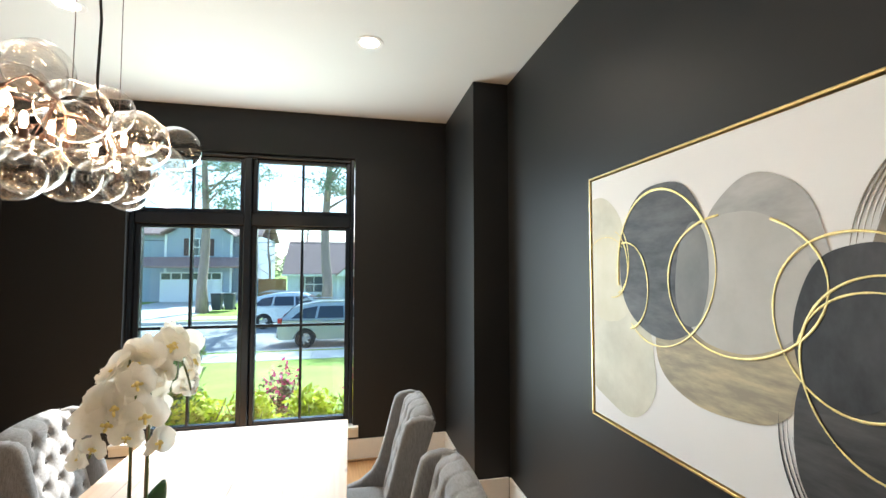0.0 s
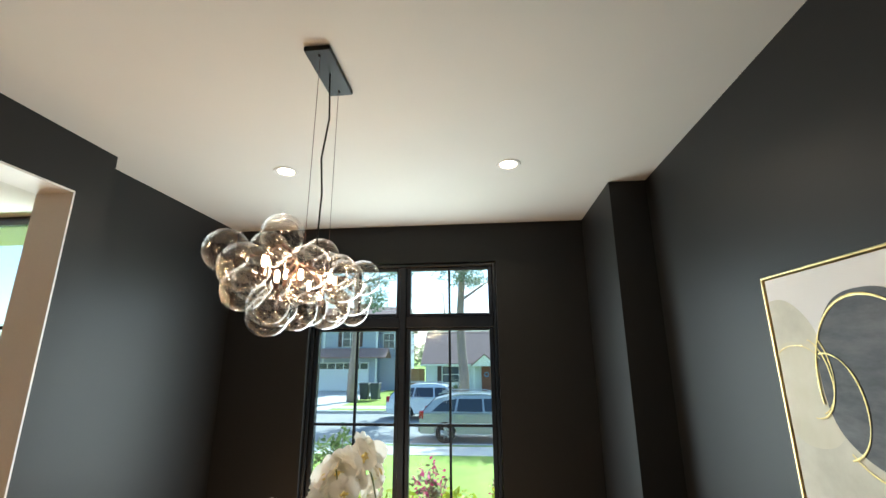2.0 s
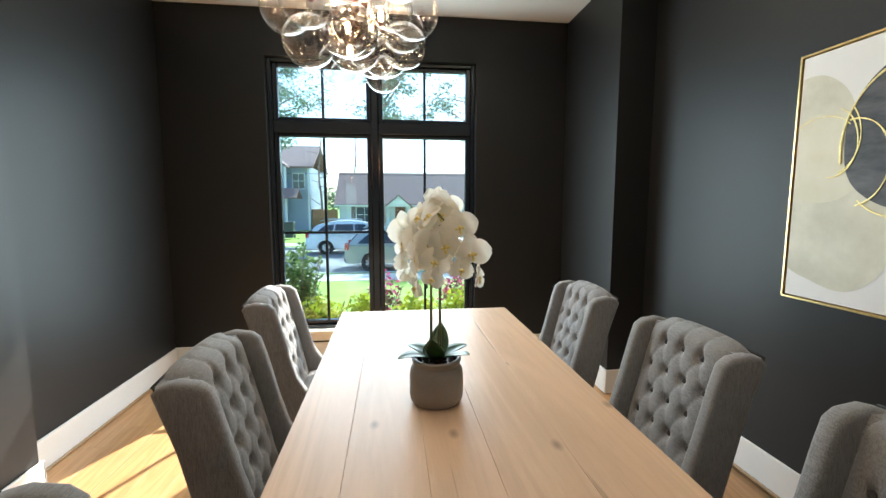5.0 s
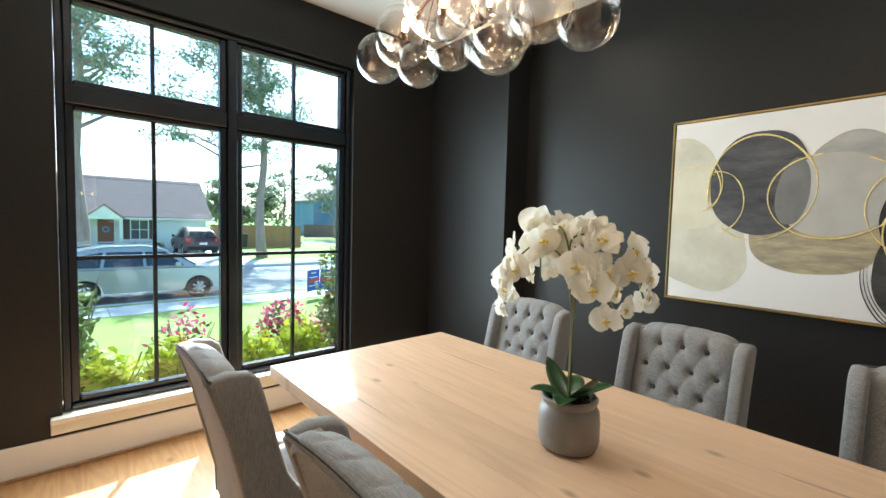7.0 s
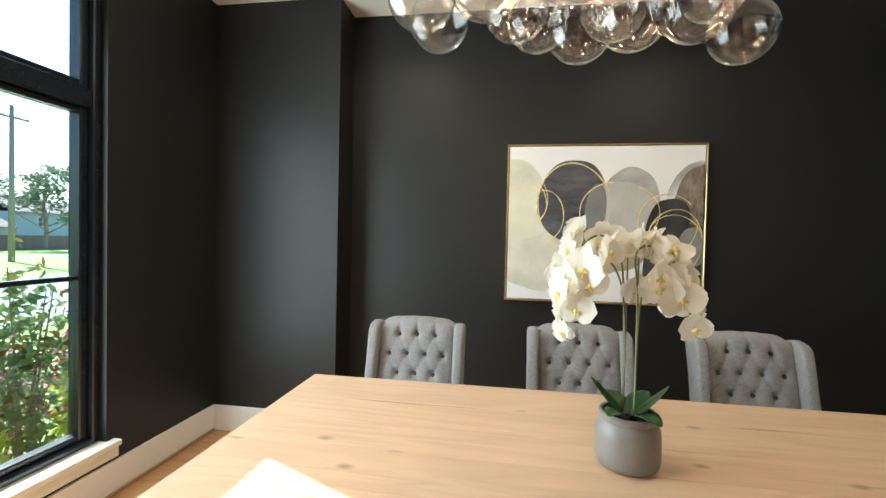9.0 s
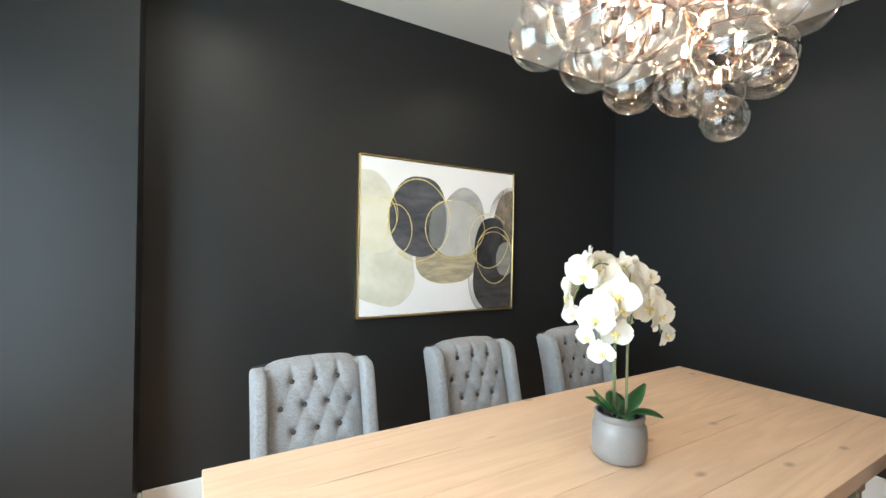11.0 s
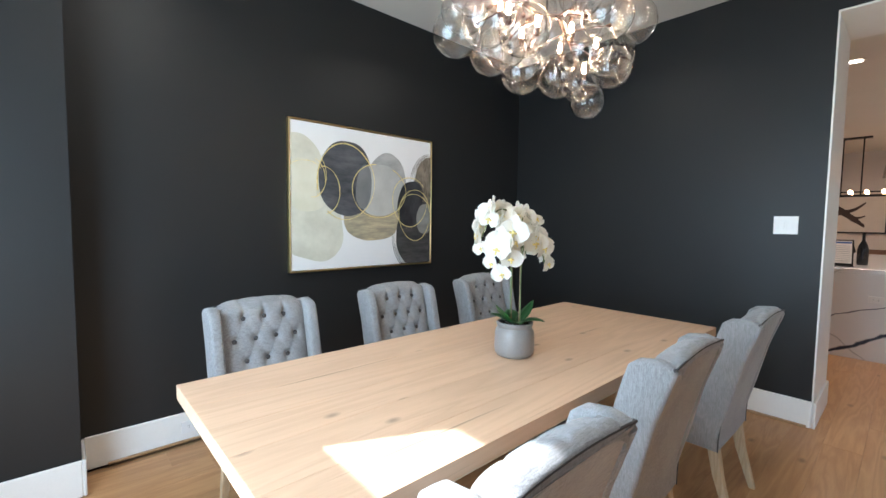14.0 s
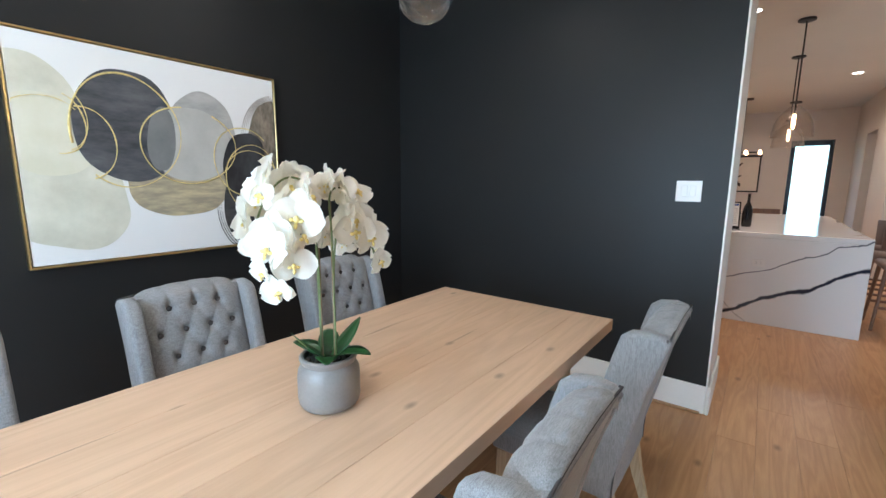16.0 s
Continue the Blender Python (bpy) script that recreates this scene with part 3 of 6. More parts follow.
for r in ((-0.042, -PW, -F, -0.002, 0, 0), (-0.042, -PW, -PH, -0.002, 0, -PH + F), (-0.042, -F, -PH + F, -0.002, 0, -F), (-0.042, -PW, -PH + F, -0.002, -PW + F, -F)):
    part("frame_rail", boxes(r, bevel=0.002), GOLD, pic)


def stone(name, cu, cv, ru, rv, tilt, layer, material, seed, wob=0.04, squ=2.3):
    """A rounded painted patch on the canvas, cut off at its edges."""
    rnd = random.Random(seed)
    ph = [rnd.uniform(0, 6.28) for _ in range(4)]
    bm = bmesh.new()
    pts = []
    for i in range(72):
        a = 2 * math.pi * i / 72
        c, s = math.cos(a), math.sin(a)
        k = (abs(c) ** squ + abs(s) ** squ) ** (-1 / squ) * (1 + wob * math.sin(2 * a + ph[0]) + wob * 0.6 * math.sin(3 * a + ph[1]) + wob * 0.25 * math.sin(7 * a + ph[2]))
        u, v = ru * k * c, rv * k * s
        u, v = u * math.cos(tilt) - v * math.sin(tilt) * PH / PW, v * math.cos(tilt) + u * math.sin(tilt) * PW / PH
        u, v = min(0.986, max(0.0135, cu + u)), min(0.984, max(0.016, cv + v))
        pts.append(bm.verts.new((-0.0345 - 0.0004 * layer, -u * PW, -v * PH)))
    mid = bm.verts.new((-0.0345 - 0.0004 * layer, -cu * PW, -cv * PH))
    for a, b in zip(pts, pts[1:] + pts[:1]):
        if (a.co - b.co).length > 1e-6:
            bm.faces.new((a, b, mid))
    return part(name, bm, material, pic)


SAGE = flat_paint("pale_sage_wash", (0.55, 0.53, 0.43), (0.69, 0.67, 0.56), 5)
SAGE2 = flat_paint("cream_wash", (0.64, 0.61, 0.47), (0.72, 0.69, 0.57), 4)
SLATE = flat_paint("slate_wash", (0.022, 0.025, 0.032), (0.13, 0.13, 0.14), 7, stretch=(1, 0.7, 2.2), lo=0.3, hi=0.75)
GREYW = flat_paint("grey_wash", (0.30, 0.295, 0.28), (0.46, 0.45, 0.43), 6, stretch=(1, 0.7, 1.8))
GREYL = flat_paint("light_grey_wash", (0.42, 0.41, 0.38), (0.50, 0.49, 0.46), 5)
OVERL = flat_paint("mid_grey_wash", (0.15, 0.155, 0.155), (0.21, 0.21, 0.205), 6)
SAND = flat_paint("sand_and_gold_wash", (0.30, 0.26, 0.19), (0.55, 0.46, 0.28), 11, stretch=(1, 0.6, 3.0), lo=0.4, hi=0.68)
INK = flat_paint("black_ink", (0.012, 0.012, 0.014), (0.07, 0.07, 0.075), 7, stretch=(1, 1, 0.6), lo=0.42, hi=0.8)
INKGREY = flat_paint("thinned_ink", (0.024, 0.023, 0.024), (0.10, 0.095, 0.09), 8, stretch=(1, 0.6, 2.6), lo=0.36, hi=0.8)
GREYD = flat_paint("sage_grey_wash", (0.19, 0.19, 0.17), (0.29, 0.285, 0.26), 8, stretch=(1, 0.7, 1.6))
GOLDLEAF = mat("gold_leaf_paint", (0.86, 0.68, 0.30), 0.42, 0.55, var=0.25, scale=40, bump=0.2, fine=120)
UMBER = flat_paint("brown_wash", (0.10, 0.08, 0.06), (0.30, 0.25, 0.19), 12, stretch=(1, 2.2, 1))
stone("paint_patch", 0.03, 0.34, 0.17, 0.25, 0.0, 1, SAGE, 1)
stone("paint_patch", 0.13, 0.70, 0.20, 0.22, 0.2, 2, SAGE, 2, 0.05)
stone("paint_patch", 0.10, 0.42, 0.14, 0.18, 0.1, 3, SAGE2, 3)
stone("paint_patch", 0.525, 0.61, 0.195, 0.20, 0.05, 4, SAND, 4)
stone("paint_patch", 0.640, 0.37, 0.150, 0.215, -0.25, 5, GREYW, 5, 0.04, 2.1)
stone("paint_patch", 0.345, 0.362, 0.178, 0.252, 0.05, 6, SLATE, 6, 0.03, 2.3)
stone("paint_patch", 0.585, 0.428, 0.160, 0.195, 0.0, 7, GREYL, 7, 0.03, 2.2)
stone("paint_patch", 0.462, 0.41, 0.052, 0.165, 0.1, 8, OVERL, 8, 0.03, 2.1)
stone("paint_patch", 1.00, 0.34, 0.150, 0.215, 0.25, 5, UMBER, 9, 0.05)
stone("paint_patch", 0.915, 0.755, 0.215, 0.265, 0.22, 6, INKGREY, 10, 0.03, 2.1)
stone("paint_patch", 0.815, 0.51, 0.098, 0.180, 0.2, 9, INK, 11, 0.04)
stone("paint_patch", 0.938, 0.632, 0.068, 0.122, 0.0, 10, GREYD, 12, 0.03)


def ring(cu, cv, ru, rv, a0, a1, thick, seed):
    rnd = random.Random(seed)
    pts, n = [], 60
    for i in range(n + 1):
        a = radians(a0 + (a1 - a0) * i / n)
        w = 1 + 0.02 * math.sin(3 * a + seed)
        u, v = min(0.986, max(0.014, cu + ru * w * math.cos(a))), min(0.985, max(0.015, cv + rv * w * math.sin(a)))
        pts.append((-0.0395, -u * PW, -v * PH))
    rad = [thick * (0.55 + 0.45 * abs(math.sin(i * 0.11 + seed)) + rnd.uniform(-0.12, 0.12)) for i in range(n + 1)]
    ob = part("gold_ring", tube(pts, rad, 6), GOLDLEAF, pic, smooth=180)
    ob.location.x, ob.scale.x = -0.026, 0.33
    return ob


ring(0.345, 0.385, 0.188, 0.262, 165, 330, 0.0058, 1)
ring(0.345, 0.385, 0.188, 0.262, -30, 130, 0.0034, 8)
ring(0.576, 0.433, 0.198, 0.196, -60, 262, 0.0042, 2)
ring(0.815, 0.502, 0.143, 0.193, -3, 320, 0.0038, 3)
ring(0.854, 0.604, 0.130, 0.202, 20, 352, 0.0040, 4)
ring(0.850, 0.640, 0.140, 0.205, 200, 345, 0.0034, 9)
ring(0.190, 0.452, 0.112, 0.160, -95, 75, 0.0038, 5)
ring(0.130, 0.373, 0.080, 0.130, -75, 95, 0.0034, 6)
ring(0.140, 0.350, 0.075, 0.140, -50, 75, 0.0030, 7)
ring(0.09, 0.40, 0.12, 0.14, 225, 320, 0.0020, 10)


def stroke(cu, cv, ru, rv, a0, a1, thick, material):
    """A thin brush line beside a painted patch."""
    pts = []
    for i in range(31):
        q = radians(a0 + (a1 - a0) * i / 30)
        pts.append((-0.0395, -min(0.986, max(0.014, cu + ru * math.cos(q))) * PW, -min(0.985, max(0.015, cv + rv * math.sin(q))) * PH))
    ob = part("brush_line", tube(pts, [thick * math.sin(math.pi * (0.05 + 0.9 * i / 30)) for i in range(31)], 5), material, pic)
    ob.location.x, ob.scale.x = -0.030, 0.15


for k in range(6):
    stroke(0.905 + 0.004 * k, 0.775 - 0.004 * k, 0.232 - 0.005 * k, 0.305 - 0.008 * k, 60 + 5 * k, 200 - 8 * k, 0.0032 - 0.0003 * k, INK)
for k in range(7):
    stroke(0.995 + 0.002 * k, 0.39 - 0.008 * k, 0.185 - 0.008 * k, 0.285 - 0.014 * k, 184 + 3 * k, 266 + 3 * k, 0.0026, UMBER)

# ---- chandelier ----
CHX, CHY = -1.93, -2.405
chand = thing("bubble_chandelier", "cluster chandelier of clear glass bubbles with lit warm bulbs", "chandelier", m=pose(CHX, CHY, CEIL))
part("canopy", boxes((-0.058, -0.165, -0.024, 0.058, 0.165, -0.001), bevel=0.003), BLACKMETAL, chand, "dark rectangular ceiling plate")
for dy in (-0.13, 0.13):
    screw = part("canopy_screw", lathe([(0, -0.034), (0.006, -0.032), (0.006, -0.024), (0, -0.024)], 10), BLACKMETAL, chand)
    screw.location = (0, dy, 0)
BUBBLES = ((-1.842, -2.024, 2.17, 0.088), (-1.999, -2.059, 2.205, 0.090), (-1.842, -2.174, 2.055, 0.086), (-2.111, -2.182, 2.19, 0.090), (-2.075, -2.429, 2.285, 0.088),
           (-2.101, -2.041, 2.02, 0.085), (-1.915, -2.279, 1.99, 0.086), (-2.013, -2.385, 1.975, 0.086), (-2.242, -2.324, 2.11, 0.086), (-2.101, -2.641, 2.1, 0.092),
           (-2.215, -2.579, 2.18, 0.086), (-2.173, -2.306, 2.01, 0.090), (-2.124, -2.588, 2.03, 0.082), (-2.029, -2.518, 1.975, 0.080), (-2.0, -2.63, 1.927, 0.073),
           (-1.87, -2.62, 2.1, 0.082), (-2.016, -2.553, 2.23, 0.080), (-1.953, -2.306, 2.215, 0.080), (-2.025, -2.271, 2.09, 0.078), (-1.818, -2.385, 2.09, 0.088),
           (-1.956, -2.112, 2.03, 0.082), (-2.147, -2.394, 2.23, 0.080), (-2.081, -1.887, 2.01, 0.082), (-1.925, -1.904, 2.025, 0.080), (-2.01, -1.9, 2.13, 0.078),
           (-1.887, -2.244, 2.16, 0.078))
bm = bmesh.new()
bmesh.ops.create_icosphere(bm, subdivisions=4, radius=1.0)
ball = mesh_of(bm, "bubble", BUBBLE, 180)
core = [Vector((-0.03 - 0.018 * k + 0.02 * math.sin(k * 1.7), -0.24 + k * 0.105, -0.92 + 0.015 * math.cos(k * 2.1))) for k in range(6)]
rod = tube(core, 0.006, 8)
for bx, by, bz, r in BUBBLES:
    b = new("bubble", ball)
    b.parent = chand
    b.location, b.scale = (bx - CHX, by - CHY, bz - CEIL), (r, r, r)
    near = min(core, key=lambda q: (q - b.location).length)
    way = (b.location - near).normalized()
    end = b.location - way * r
    if (end - near).length > 0.015:
        tube([near, (near + end) / 2 + Vector((0, 0, 0.006)), end], 0.0025, 6, rod)
    cap = part("bubble_cap", lathe([(0, -0.004), (0.007, -0.004), (0.007, 0.008), (0.003, 0.012), (0, 0.012)], 12), BRONZE, chand, smooth=40)
    cap.matrix_basis = Matrix.Translation(end) @ way.to_track_quat('Z', 'Y').to_matrix().to_4x4() @ pose(0, 0, -0.008)
part("stem_frame", rod, BRONZE, chand, "brown metal branch frame", smooth=60)
for bx, by, bz in ((-1.968, -2.076, 2.15), (-2.063, -2.006, 2.09), (-2.051, -2.182, 2.11), (-1.926, -2.253, 2.13), (-2.079, -2.359, 2.13), (-1.974, -2.447, 2.11), (-2.065, -2.571, 2.14), (-1.982, -2.624, 2.07)):
    bulb = part("bulb", lathe([(0, 0.022), (0.005, 0.019), (0.008, 0.010), (0.008, -0.010), (0.005, -0.022), (0, -0.024)], 14), BULB, chand, "lit warm bulb", smooth=180)
    bulb.location = (bx - CHX, by - CHY, bz - CEIL)
    hold = part("bulb_holder", lathe([(0, -0.050), (0.009, -0.050), (0.011, -0.024), (0, -0.024)], 12), BRONZE, chand)
    hold.location = bulb.location
    pt = new("bulb_light", bpy.data.lights.new("bulb_light", 'POINT'))
    pt.data.energy, pt.data.color, pt.data.shadow_soft_size = BULB_W, (1.0, 0.72, 0.45), 0.008
    pt.location = (bx, by, bz + 0.038)
cord = [(0, 0.0, -0.024), (0.008, 0.01, -0.25), (-0.012, 0.0, -0.45), (0.006, -0.01, -0.62), (-0.004, 0.0, -0.80), (0, 0, -0.90)]
part("power_cord", tube(cord, 0.004, 8), BLACKMETAL, chand, smooth=180)
for dy in (-0.12, 0.12):
    part("hanging_wire", tube([(0.0, dy, -0.02), (0.0, dy * 1.05, -0.91)], 0.0012, 6), BRONZE, chand)

# ---- recessed lights, vent, switch, outlets ----
def downlight(x, y):
    d = thing("recessed_light", "round white recessed ceiling light, lit", "ceiling light", "recessed ceiling lights", pose(x, y, CEIL))
    part("trim_ring", lathe([(0.058, -0.003), (0.082, -0.006), (0.086, -0.001), (0.058, -0.0005), (0.058, -0.003)], 40), WHITE, d, smooth=50)
    part("lens", lathe([(0, -0.004), (0.057, -0.004), (0.057, -0.001), (0, -0.001)], 32), LAMPFACE, d, "glowing lens")


for lx, ly in DOWNLIGHTS + ((-3.68, -10.7), (-2.5, -7.0)):
    downlight(lx, ly)
vent = thing("ceiling_vent", "white louvred ceiling air vent", "vent", m=pose(-2.02, -3.66, CEIL))
part("vent_frame", boxes((-0.16, -0.09, -0.012, 0.16, -0.07, -0.0005), (-0.16, 0.07, -0.012, 0.16, 0.09, -0.0005), (-0.16, -0.07, -0.012, -0.14, 0.07, -0.0005), (0.14, -0.07, -0.012, 0.16, 0.07, -0.0005), bevel=0.002), WHITE, vent)
for k in range(8):
    s = part("slat", boxes((-0.139, -0.007, -0.0012, 0.139, 0.007, 0.0012)), WHITE, vent)
    s.matrix_basis = pose(0, -0.062 + k * 0.0177, -0.008, 35, 0, 0)
PLASTIC = mat("white_plastic", (0.80, 0.79, 0.77), 0.35, var=0.02, scale=8, bump=0.0)


def plate(name, label, category, m, w, h, gangs, outlet=False):
    """A wall plate in the local x-z plane, facing +y."""
    t = thing(name, label, category, m=m)
    part("cover_plate", boxes((-w / 2, 0.0005, -h / 2, w / 2, 0.007, h / 2), bevel=0.002), PLASTIC, t)
    for g in range(gangs):
        cx = (g - (gangs - 1) / 2) * 0.046
        if outlet:
            for dz in (-0.019, 0.019):
                part("socket", boxes((cx - 0.015, 0.007, dz - 0.014, cx + 0.015, 0.0085, dz + 0.014), bevel=0.001), PLASTIC, t)
                part("socket_slot", boxes((cx - 0.007, 0.0085, dz - 0.004, cx - 0.005, 0.0088, dz + 0.006), (cx + 0.005, 0.0085, dz - 0.004, cx + 0.007, 0.0088, dz + 0.006)), BLACKMETAL, t)
        else:
            r = part("rocker", boxes((-0.0165, 0, -0.033, 0.0165, 0.006, 0.033), bevel=0.0015), PLASTIC, t)
            r.matrix_basis = pose(cx, 0.005, 0, 3, 0, 0)
    return t


plate("light_switch", "white double rocker switch plate on the dark wall", "switch", pose(-2.386, -4.70, 1.397), 0.138, 0.126, 2)
plate("wall_outlet", "white double socket set in the baseboard", "outlet", pose(-BT, -1.47, 0.095, 0, 0, 90) @ pose(0, 0, 0, 0, 90, 0), 0.075, 0.12, 1, True)

# ---- orchid ----
POTC = mat("grey_glazed_stoneware", (0.25, 0.23, 0.215), 0.38, var=0.10, scale=14, bump=0.06, fine=120)
PETAL = mat("white_petal", (0.95, 0.935, 0.88), 0.55, var=0.04, scale=30, bump=0.05, fine=160)
pn = PETAL.node_tree
thin = pn.nodes.new("ShaderNodeBsdfTranslucent")
thin.inputs["Color"].default_value = (0.95, 0.92, 0.83, 1)
both = pn.nodes.new("ShaderNodeMixShader")
both.inputs[0].default_value = 0.5
pn.links.new(pn.nodes["Principled BSDF"].outputs[0], both.inputs[1])
pn.links.new(thin.outputs[0], both.inputs[2])
pn.links.new(both.outputs[0], pn.nodes["Material Output"].inputs["Surface"])
LIP = mat("yellow_lip", (0.90, 0.70, 0.26), 0.5, var=0.2, scale=60, bump=0.05)
STEM = mat("green_stem", (0.13, 0.17, 0.06), 0.5, var=0.15, scale=30, bump=0.05)
LEAF = mat("dark_green_leaf", (0.018, 0.07, 0.016), 0.32, var=0.25, scale=20, bump=0.05)
BARK = mat("potting_bark", (0.05, 0.035, 0.025), 0.9, var=0.4, scale=40, bump=0.4, fine=60)
STAKE = mat("brown_stake", (0.22, 0.15, 0.08), 0.6, var=0.2, scale=30, bump=0.1)
orchid = thing("potted_orchid", "white artificial orchid in a grey stoneware pot on the table", "potted plant", m=pose(-1.749, -2.477, TZ + 0.001) @ Matrix.Scale(0.94, 4))
pot = part("pot", lathe([(0, 0.0), (0.076, 0.0), (0.088, 0.006), (0.096, 0.018), (0.099, 0.036), (0.099, 0.10), (0.096, 0.125), (0.088, 0.140), (0.084, 0.146), (0.086, 0.152), (0.091, 0.160), (0.091, 0.168), (0.086, 0.172),
                         (0.078, 0.170), (0.076, 0.150), (0.0, 0.150)], 48), POTC, orchid, smooth=50)
bm = bmesh.new()
rnd = random.Random(5)
for _ in range(60):
    a, r = rnd.uniform(0, 6.28), 0.070 * math.sqrt(rnd.random())
    bmesh.ops.create_icosphere(bm, subdivisions=1, radius=rnd.uniform(0.006, 0.011), matrix=Matrix.Translation((r * math.cos(a), r * math.sin(a), 0.155 + rnd.uniform(-0.003, 0.005))))
part("potting_bark", bm, BARK, orchid)


def blade(length, width, droop, fold=0.25, n=10, taper=1.0):
    bm = bmesh.new()
    rows = []
    for i in range(n + 1):
        t = i / n
        w = width * (math.sin(math.pi * min(1, t * 0.93 + 0.05)) ** 0.7) * (1 - 0.25 * t * taper)
        x = length * t
        z = length * (0.55 * t - droop * t * t)
        rows.append([bm.verts.new((x, k * w / 2, z + fold * w * abs(k) * 0.5)) for k in (-1, -0.5, 0, 0.5, 1)])
    for a, b in zip(rows, rows[1:]):
        for k in range(4):
            bm.faces.new((a[k], a[k + 1], b[k + 1], b[k]))
    ret = bmesh.ops.extrude_face_region(bm, geom=bm.faces[:])
    bmesh.ops.translate(bm, vec=(0, 0, -0.0018), verts=[v for v in ret["geom"] if isinstance(v, bmesh.types.BMVert)])
    return bm


for az, ln, wd, dr in ((20, 0.12, 0.08, 0.25), (75, 0.105, 0.088, -0.45), (140, 0.12, 0.082, 0.30), (200, 0.14, 0.084, 0.35), (255, 0.105, 0.088, -0.5), (320, 0.13, 0.08, 0.2)):
    lf = part("leaf", blade(ln, wd, dr), LEAF, orchid, smooth=180)
    lf.matrix_basis = pose(0.01 * math.cos(radians(az)), 0.01 * math.sin(radians(az)), 0.158, 0, 0, az)


def curve_pts(pts, n=24):
    out = []
    P = [Vector(p) for p in pts]
    P = [P[0] * 2 - P[1]] + P + [P[-1] * 2 - P[-2]]
    for i in range(1, len(P) - 2):
        for k in range(n):
            t = k / n
            out.append(0.5 * ((2 * P[i]) + (P[i + 1] - P[i - 1]) * t + (2 * P[i - 1] - 5 * P[i] + 4 * P[i + 1] - P[i + 2]) * t * t + (3 * P[i] - P[i - 1] - 3 * P[i + 1] + P[i + 2]) * t ** 3))
    out.append(P[-2])
    return out


spikes = [curve_pts([(0.015, 0.015, 0.15), (0.012, 0.016, 0.46), (0.0, 0.045, 0.61), (-0.035, 0.11, 0.665), (-0.075, 0.165, 0.62), (-0.085, 0.195, 0.55), (-0.06, 0.217, 0.45)]),
          curve_pts([(0.018, 0.012, 0.15), (0.016, 0.02, 0.53), (0.006, 0.045, 0.695), (0.013, 0.105, 0.73), (0.032, 0.155, 0.69), (0.06, 0.178, 0.62), (0.08, 0.19, 0.53)]),
          curve_pts([(-0.02, -0.015, 0.15), (-0.022, -0.012, 0.53), (-0.032, 0.0, 0.675), (-0.01, -0.06, 0.70), (0.02, -0.12, 0.665), (0.06, -0.165, 0.59), (0.085, -0.19, 0.50)]),
          curve_pts([(-0.024, -0.012, 0.15), (-0.022, -0.015, 0.44), (-0.033, -0.03, 0.575), (-0.048, -0.085, 0.595), (-0.053, -0.128, 0.545), (-0.048, -0.175, 0.46)])]
for s in spikes:
    part("flower_stem", tube(s[::3] + [s[-1]], 0.0032, 6), STEM, orchid, smooth=180)
for dx, dy in ((0.012, 0.012), (-0.017, -0.012)):
    part("support_stake", tube([(dx, dy, 0.14), (dx * 1.1, dy, 0.66)], 0.0028, 6), STAKE, orchid)


def petal_mesh(length, width, cup):
    bm = bmesh.new()
    rows, n = [], 7
    for i in range(n + 1):
        t = i / n
        w = width * math.sin(math.pi * (0.08 + 0.90 * t) ** 0.8) ** 0.6
        rows.append([bm.verts.new((length * (0.03 + 0.97 * t), k * w / 2 * (1 - 0.06 * k * k), cup * (t * t * 0.5 + 0.15 * k * k * t) + 0.004 * math.sin(5 * t + 2 * k))) for k in (-1, -0.6, 0, 0.6, 1)])
    for a, b in zip(rows, rows[1:]):
        for k in range(4):
            bm.faces.new((a[k], a[k + 1], b[k + 1], b[k]))
    return bm


def bloom_mesh(seed):
    rnd = random.Random(seed)
    whole = bmesh.new()
    for ang, ln, wd in ((0, 0.050, 0.070), (180, 0.050, 0.070), (90, 0.048, 0.046), (218, 0.046, 0.042), (322, 0.046, 0.042)):
        b = petal_mesh(ln * rnd.uniform(0.93, 1.07), wd * rnd.uniform(0.92, 1.08), 0.010 if wd > 0.05 else -0.006)
        me = bpy.data.meshes.new("petal")
        bmesh.ops.transform(b, matrix=pose(0, 0, 0.002 if wd > 0.05 else 0, rnd.uniform(-8, 8), rnd.uniform(-14, 6), ang + rnd.uniform(-6, 6)), verts=b.verts[:])
        b.to_mesh(me)
        b.free()
        whole.from_mesh(me)
        bpy.data.meshes.remove(me)
    return mesh_of(whole, "flower", PETAL, 180)


def lip_mesh():
    b = bmesh.new()
    bmesh.ops.create_icosphere(b, subdivisions=2, radius=0.0055, matrix=pose(0, -0.004, 0.010) @ Matrix.Diagonal((1, 1.3, 1.1, 1)))
    bmesh.ops.create_icosphere(b, subdivisions=1, radius=0.006, matrix=pose(0.008, -0.006, 0.008) @ Matrix.Diagonal((1, 0.7, 1.3, 1)))
    bmesh.ops.create_icosphere(b, subdivisions=1, radius=0.006, matrix=pose(-0.008, -0.006, 0.008) @ Matrix.Diagonal((1, 0.7, 1.3, 1)))
    bmesh.ops.create_icosphere(b, subdivisions=1, radius=0.005, matrix=pose(0, -0.015, 0.012) @ Matrix.Diagonal((0.8, 1.6, 0.7, 1)))
    return mesh_of(b, "lip", LIP, 180)


